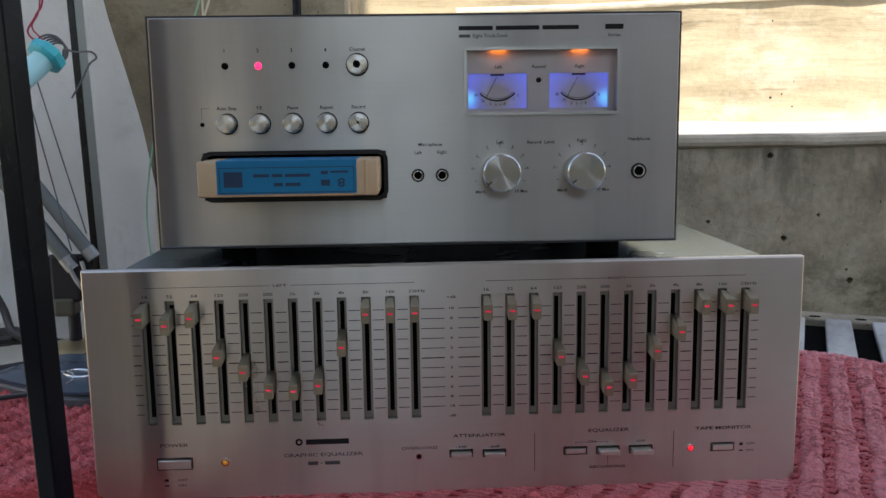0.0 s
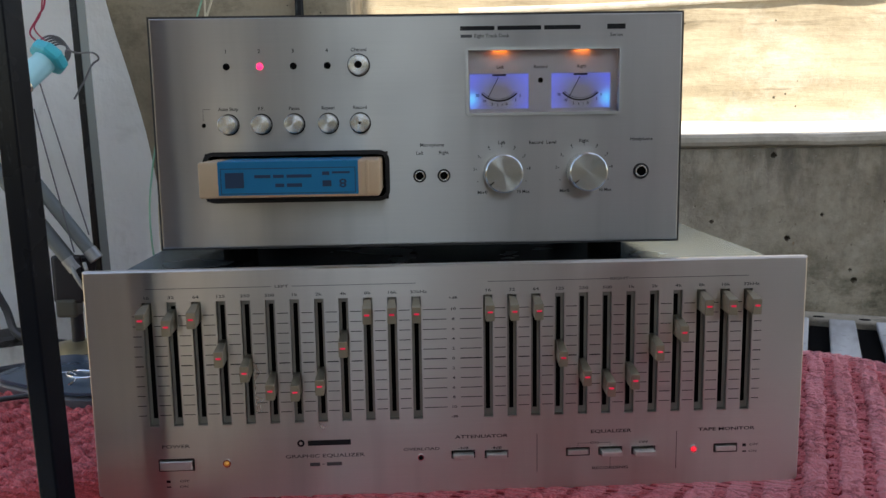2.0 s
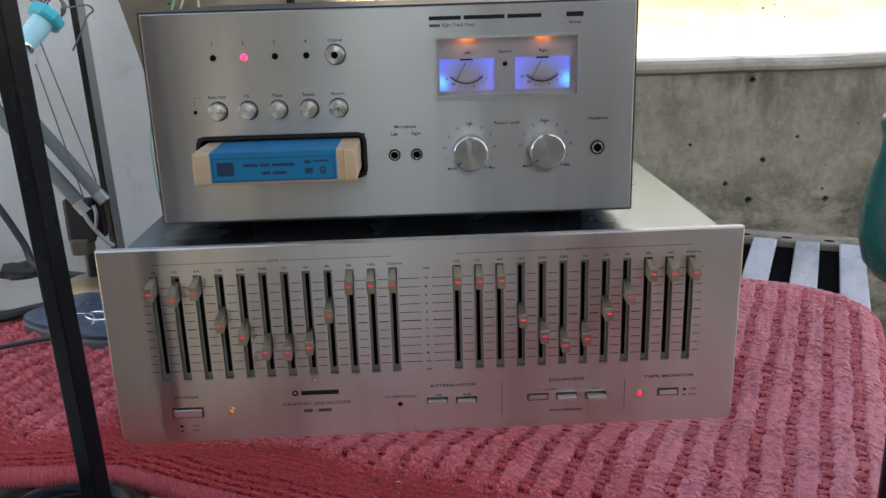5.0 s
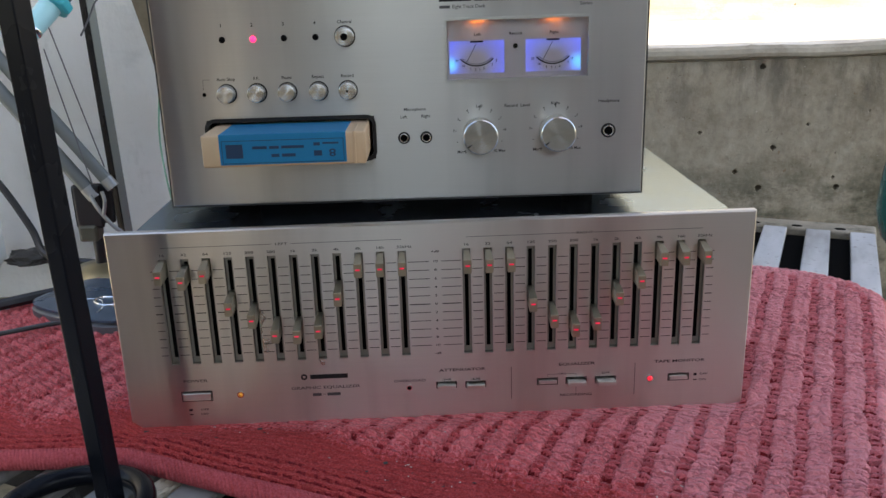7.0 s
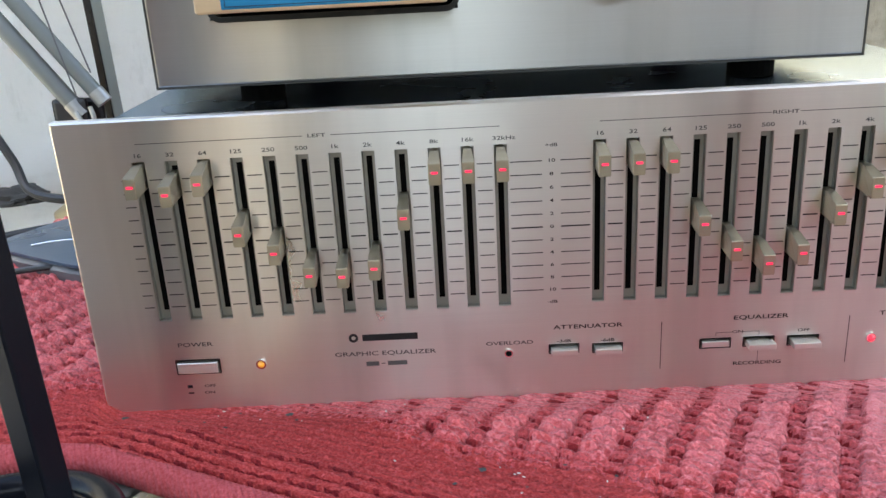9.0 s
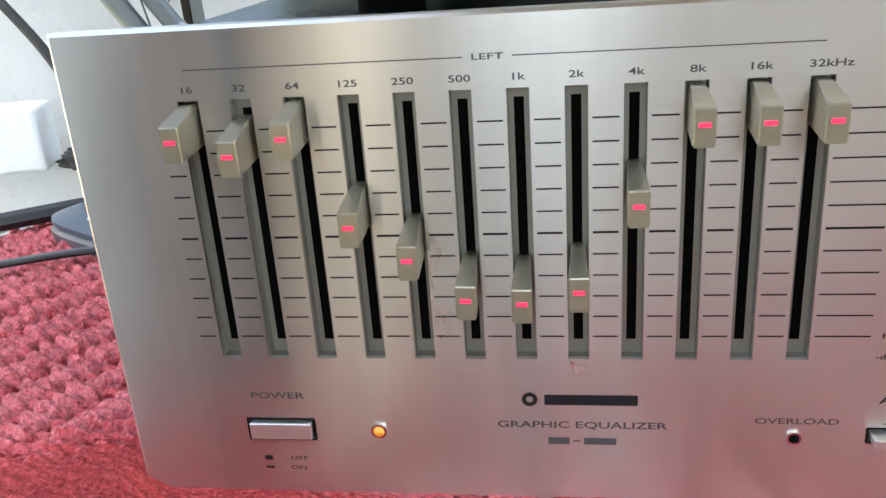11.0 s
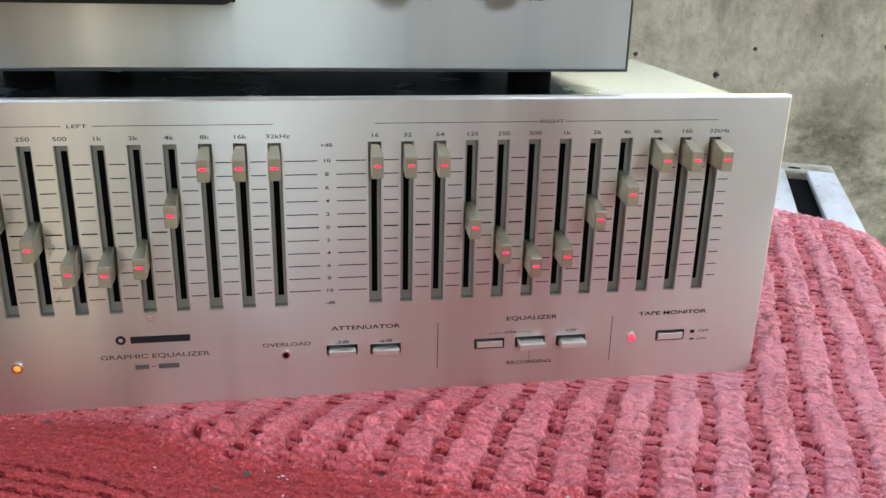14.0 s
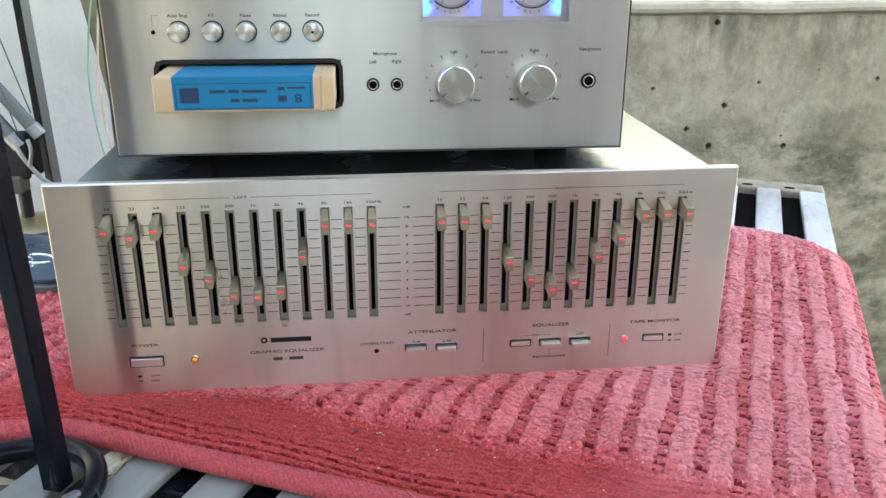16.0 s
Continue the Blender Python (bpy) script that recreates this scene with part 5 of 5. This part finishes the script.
wire("drain_pipe", [(-0.1425, 0.519, 0.61), (-0.1425, 0.519, 0.0)], 0.0052, M_POST, "thin dark pipe fixed down the brown wall")
# the edge of a sun patch on the sandy wall, put in as a pale tube
wire("conduit", [(0.06, 0.838, 0.386), (0.30, 0.838, 0.392), (0.52, 0.838, 0.402), (0.90, 0.838, 0.412)], 0.005, M_LEDGE, "pale strip for the sunlit edge on the sandy wall")

stand = thing("swing_arm_stand", pose(-0.345, 0.330, 0.010), "worn steel swing-arm stand with a brass base", "stand")


def loc(x, y, z):
    return (x + 0.345, y - 0.330, z - 0.010)


part("arm_tube", tube([loc(-0.326, 0.330, 0.104), loc(-0.480, 0.330, 0.328)], 0.0062, 18), M_STEEL, stand, "worn grey steel tube", True)
part("arm_tube", tube([loc(-0.343, 0.326, 0.094), loc(-0.500, 0.326, 0.322)], 0.0068, 18), M_STEEL, stand, "worn grey steel tube", True)
part("bracket_plate", box(*[loc(-0.362, 0, 0)[0], loc(-0.334, 0, 0)[0]], -0.008, -0.004, 0.048, 0.094, 0.003), M_CABLE, stand, "dark bracket plate")
part("bracket_plate", box(*[loc(-0.356, 0, 0)[0], loc(-0.326, 0, 0)[0]], 0.004, 0.008, 0.050, 0.092, 0.003), M_CABLE, stand, "dark bracket plate")
part("clip", tube([loc(-0.342, 0.318, 0.094), loc(-0.335, 0.316, 0.080), loc(-0.324, 0.318, 0.062), loc(-0.316, 0.320, 0.054)], 0.0021, 12), M_CAP, stand, "bright bent clip", True)
part("clip", tube([loc(-0.329, 0.316, 0.098), loc(-0.327, 0.315, 0.088), loc(-0.330, 0.315, 0.074)], 0.0019, 12), M_CAP, stand, "bright bent clip", True)
part("end_cap", tube([loc(-0.3285, 0.330, 0.108), loc(-0.322, 0.330, 0.0985)], 0.0068, 16), M_CAP, stand, "bright tube end", True)
part("end_cap", tube([loc(-0.3475, 0.326, 0.1005), loc(-0.340, 0.326, 0.0895)], 0.0073, 16), M_CAP, stand, "bright tube end", True)
part("block", box(-0.016, 0.004, -0.010, 0.010, 0.034, 0.052, 0.003), M_OLIVEPAINT, stand, "dark olive block")
part("neck", lathe([(0.0058, 0.006), (0.0058, 0.036)], 24), M_CABLE, stand, "black neck", True)
part("base", lathe([(0.030, -0.008), (0.034, -0.004), (0.034, 0.001), (0.028, 0.005), (0.018, 0.0065), (0.012, 0.009), (0.0, 0.010)]), M_BRASS, stand, "dull brass moulded base", True)

lamp = thing("teal_lamp_holder", look((-0.3255, 0.262, 0.281), (-0.3475, 0.235, 0.249)), "teal plastic lamp holder hanging from a wire coil", "lamp holder")
part("flange", lathe([(0.0100, 0.0085), (0.0118, 0.0085), (0.0124, 0.0072), (0.0150, 0.0066), (0.0164, 0.0050), (0.0164, -0.0006), (0.0148, -0.0026), (0.0105, -0.0035)], 8), M_TEAL, lamp, "octagonal teal flange with a stepped lip")
part("body", lathe([(0.0095, 0.004), (0.0098, -0.010), (0.0090, -0.026), (0.0082, -0.036), (0.0, -0.037)], 32), M_TEALPALE, lamp, "pale teal tube", True)
part("collar", lathe([(0.0092, -0.030), (0.0096, -0.031), (0.0096, -0.033), (0.0090, -0.034)], 32), M_CHROME, lamp, "bright thread collar", True)
coil_pts = []
for i in range(61):
    a = i * 2 * math.pi / 12
    r = 0.0082 + 0.0011 * (i / 12)
    coil_pts.append((-0.338 + r * math.cos(a) + 0.00008 * i, 0.326 - 0.0006 * i, 0.290 + r * math.sin(a)))
wire("coiled_wire", coil_pts + [(-0.322, 0.320, 0.290), (-0.312, 0.332, 0.291), (-0.309, 0.338, 0.286), (-0.315, 0.336, 0.280), (-0.322, 0.334, 0.266), (-0.332, 0.332, 0.249)], 0.0009, M_GREYPL, "black wire coiled round the post and the lamp holder")
wire("red_wire", [(-0.322, 0.262, 0.42), (-0.323, 0.262, 0.335), (-0.330, 0.262, 0.316), (-0.338, 0.262, 0.302), (-0.330, 0.264, 0.292)], 0.0008, M_REDWIRE, "thin red wire to the lamp holder")
wire("red_wire", [(-0.318, 0.264, 0.42), (-0.326, 0.264, 0.335), (-0.329, 0.264, 0.318), (-0.335, 0.264, 0.306), (-0.326, 0.266, 0.294)], 0.0007, M_REDWIRE, "thin red wire to the lamp holder")
wire("cord", [(-0.352, 0.30, 0.275), (-0.3165, 0.300, 0.126)], 0.0006, M_GREYPL, "thin dark cord stretched to the stand")
wire("cord", [(-0.356, 0.30, 0.240), (-0.331, 0.300, 0.110)], 0.0006, M_GREYPL, "thin dark cord stretched to the stand")

# ---- things lying on the mat and the bench ----
dev = thing("flat_player", pose(-0.302, 0.212, 0.0085, 0, 0, -31), "flat navy plastic player with a chrome oval, lying on the mat", "player")


def oval_slab(a, b, z0, z1, n=3.0, seg=64, dome=0.0):
    bm = bmesh.new()
    rows = []
    for z, k in ((z0, 0.96), (z0 + 0.25 * (z1 - z0), 1.0), (z0 + 0.75 * (z1 - z0), 1.0), (z1, 0.93), (z1 + dome * 0.7, 0.6), (z1 + dome, 0.2)):
        row = []
        for i in range(seg):
            t = 2 * math.pi * i / seg
            c, s = math.cos(t), math.sin(t)
            row.append(bm.verts.new((k * a * math.copysign(abs(c) ** (2 / n), c), k * b * math.copysign(abs(s) ** (2 / n), s), z)))
        rows.append(row)
    for p, q in zip(rows, rows[1:]):
        for i in range(seg):
            bm.faces.new((p[i], p[(i + 1) % seg], q[(i + 1) % seg], q[i]))
    bm.faces.new(rows[0])
    bm.faces.new(rows[-1])
    return bm


part("base", oval_slab(0.0625, 0.0425, 0.0, 0.0100, 4.5), M_GREYPL, dev, "grey lower shell", True)
part("lid", oval_slab(0.0615, 0.0415, 0.0102, 0.0145, 4.5, dome=0.0022), M_NAVY, dev, "navy lid", True)
part("oval", tube([(0.018 + 0.014 * math.cos(t * math.pi / 12), -0.010 + 0.009 * math.sin(t * math.pi / 12), 0.0168) for t in range(25)], 0.0013, 8), M_CHROME, dev, "chrome oval", True)
part("trim", tube([(-0.020 + 0.05 * i / 12, -0.032 + 0.022 * math.sin(i * math.pi / 12) ** 0.8, 0.0160) for i in range(13)], 0.0009, 8), M_CHROME, dev, "thin chrome trim line", True)
for o, m in ((0.0, M_CABLE), (0.0034, M_GREYPL)):
    wire("twin_cable", [(-0.56, 0.06 + o, 0.017), (-0.46, 0.098 + o, 0.0175), (-0.405, 0.122 + o, 0.0175), (-0.364, 0.146 + o, 0.0175), (-0.325, 0.166 + o, 0.0170), (-0.296, 0.176 + o, 0.0150)], 0.0017, m, "thin flat cable lying over the mat")
wire("hose", [(-0.66, 0.03, 0.013), (-0.50, 0.155, 0.0145), (-0.405, 0.222, 0.015), (-0.352, 0.256, 0.0155), (-0.285, 0.285, 0.0155), (-0.232, 0.30, 0.0155)], 0.0056, M_CABLE, "dark rubber hose lying along the mat")
wire("cable", [(-0.52, 0.42, 0.14), (-0.475, 0.41, 0.088), (-0.445, 0.40, 0.040), (-0.425, 0.385, 0.012), (-0.37, 0.375, 0.004)], 0.0042, M_CABLE, "black cable sagging onto the bench")


def crumpled(w, d, h, seed):
    bm = bmesh.new()
    bmesh.ops.create_icosphere(bm, subdivisions=4, radius=1)
    for v in bm.verts:
        p = v.co.copy()
        k = 1 + 0.35 * noise.noise(p * 1.8 + Vector((seed, 0, 0))) + 0.16 * noise.noise(p * 5 + Vector((0, seed, 0)))
        v.co = (p.x * w * k, p.y * d * k, max(0, (p.z + 0.55) * h * k))
    return bm


tagged(part("crumpled_cloth", crumpled(0.030, 0.018, 0.009, 3), M_CLOTH, None, "dark crumpled cloth on the bench", True), "", "cloth").location = (-0.455, 0.408, SLAT_TOP)
M_WRAP = case_material("pale_plastic_film", (0.52, 0.47, 0.36), 0.22)
wrap = part("crumpled_wrapper", crumpled(0.0085, 0.017, 0.0055, 9), M_WRAP, None, "pale crumpled plastic wrapper caught between two slats")
tagged(wrap, "", "wrapper").matrix_world = pose(-0.1745, -0.0650, SLAT_TOP - 0.0077, 0, 0, -26)
blk = part("foam_block", box(-0.035, 0.035, -0.02, 0.02, 0, 0.05, 0.003), M_SHEET, None, "white foam block on the bench")
tagged(blk, "", "block").matrix_world = pose(-0.52, 0.40, SLAT_TOP, 0, 0, 12)


def flakes():
    """Pale crumbs and lint on the mat."""
    bm = bmesh.new()
    rng = random.Random(5)
    for i in range(100):
        uu, vv = rng.uniform(-0.20, 0.25), rng.choice((rng.uniform(-0.115, -0.06), rng.uniform(-0.11, 0.0)))
        x, y = 0.8988 * uu + 0.4384 * vv, -0.4384 * uu + 0.8988 * vv
        if y > -0.008:
            continue
        s = rng.uniform(0.0003, 0.0008)
        z = 0.0072 + rng.uniform(0, 0.001) + (0.0045 if vv > -0.062 else 0)
        q = bmesh.ops.create_icosphere(bm, subdivisions=1, radius=s)
        e = rng.uniform(0.5, 2.2)
        a = rng.uniform(0, 3.1)
        for v in q["verts"]:
            px, py = v.co.x * e, v.co.y * 0.6
            v.co = (x + px * math.cos(a) - py * math.sin(a), y + px * math.sin(a) + py * math.cos(a), z + v.co.z * 0.4)
    return bm


tagged(part("crumbs", flakes(), M_FLAKE, None, "pale crumbs and lint scattered on the mat"), "", "crumbs", "", "stuff")


def dirt():
    """Dark grit on the flat band of the mat."""
    bm = bmesh.new()
    rng = random.Random(11)
    for i in range(70):
        uu, vv = rng.uniform(-0.20, 0.16), rng.uniform(-0.100, -0.055)
        x, y = 0.8988 * uu + 0.4384 * vv, -0.4384 * uu + 0.8988 * vv
        if y > -0.008:
            continue
        s = rng.uniform(0.0003, 0.0009) if i % 9 else 0.0013
        q = bmesh.ops.create_icosphere(bm, subdivisions=1, radius=s)
        for v in q["verts"]:
            k = rng.uniform(0.6, 1.4)
            v.co = (x + v.co.x * k * 1.5, y + v.co.y * k, 0.0070 + v.co.z * 0.25)
    return bm


tagged(part("grit", dirt(), M_CLOTH, None, "dark grit trodden into the mat's flat band"), "", "grit", "", "stuff")
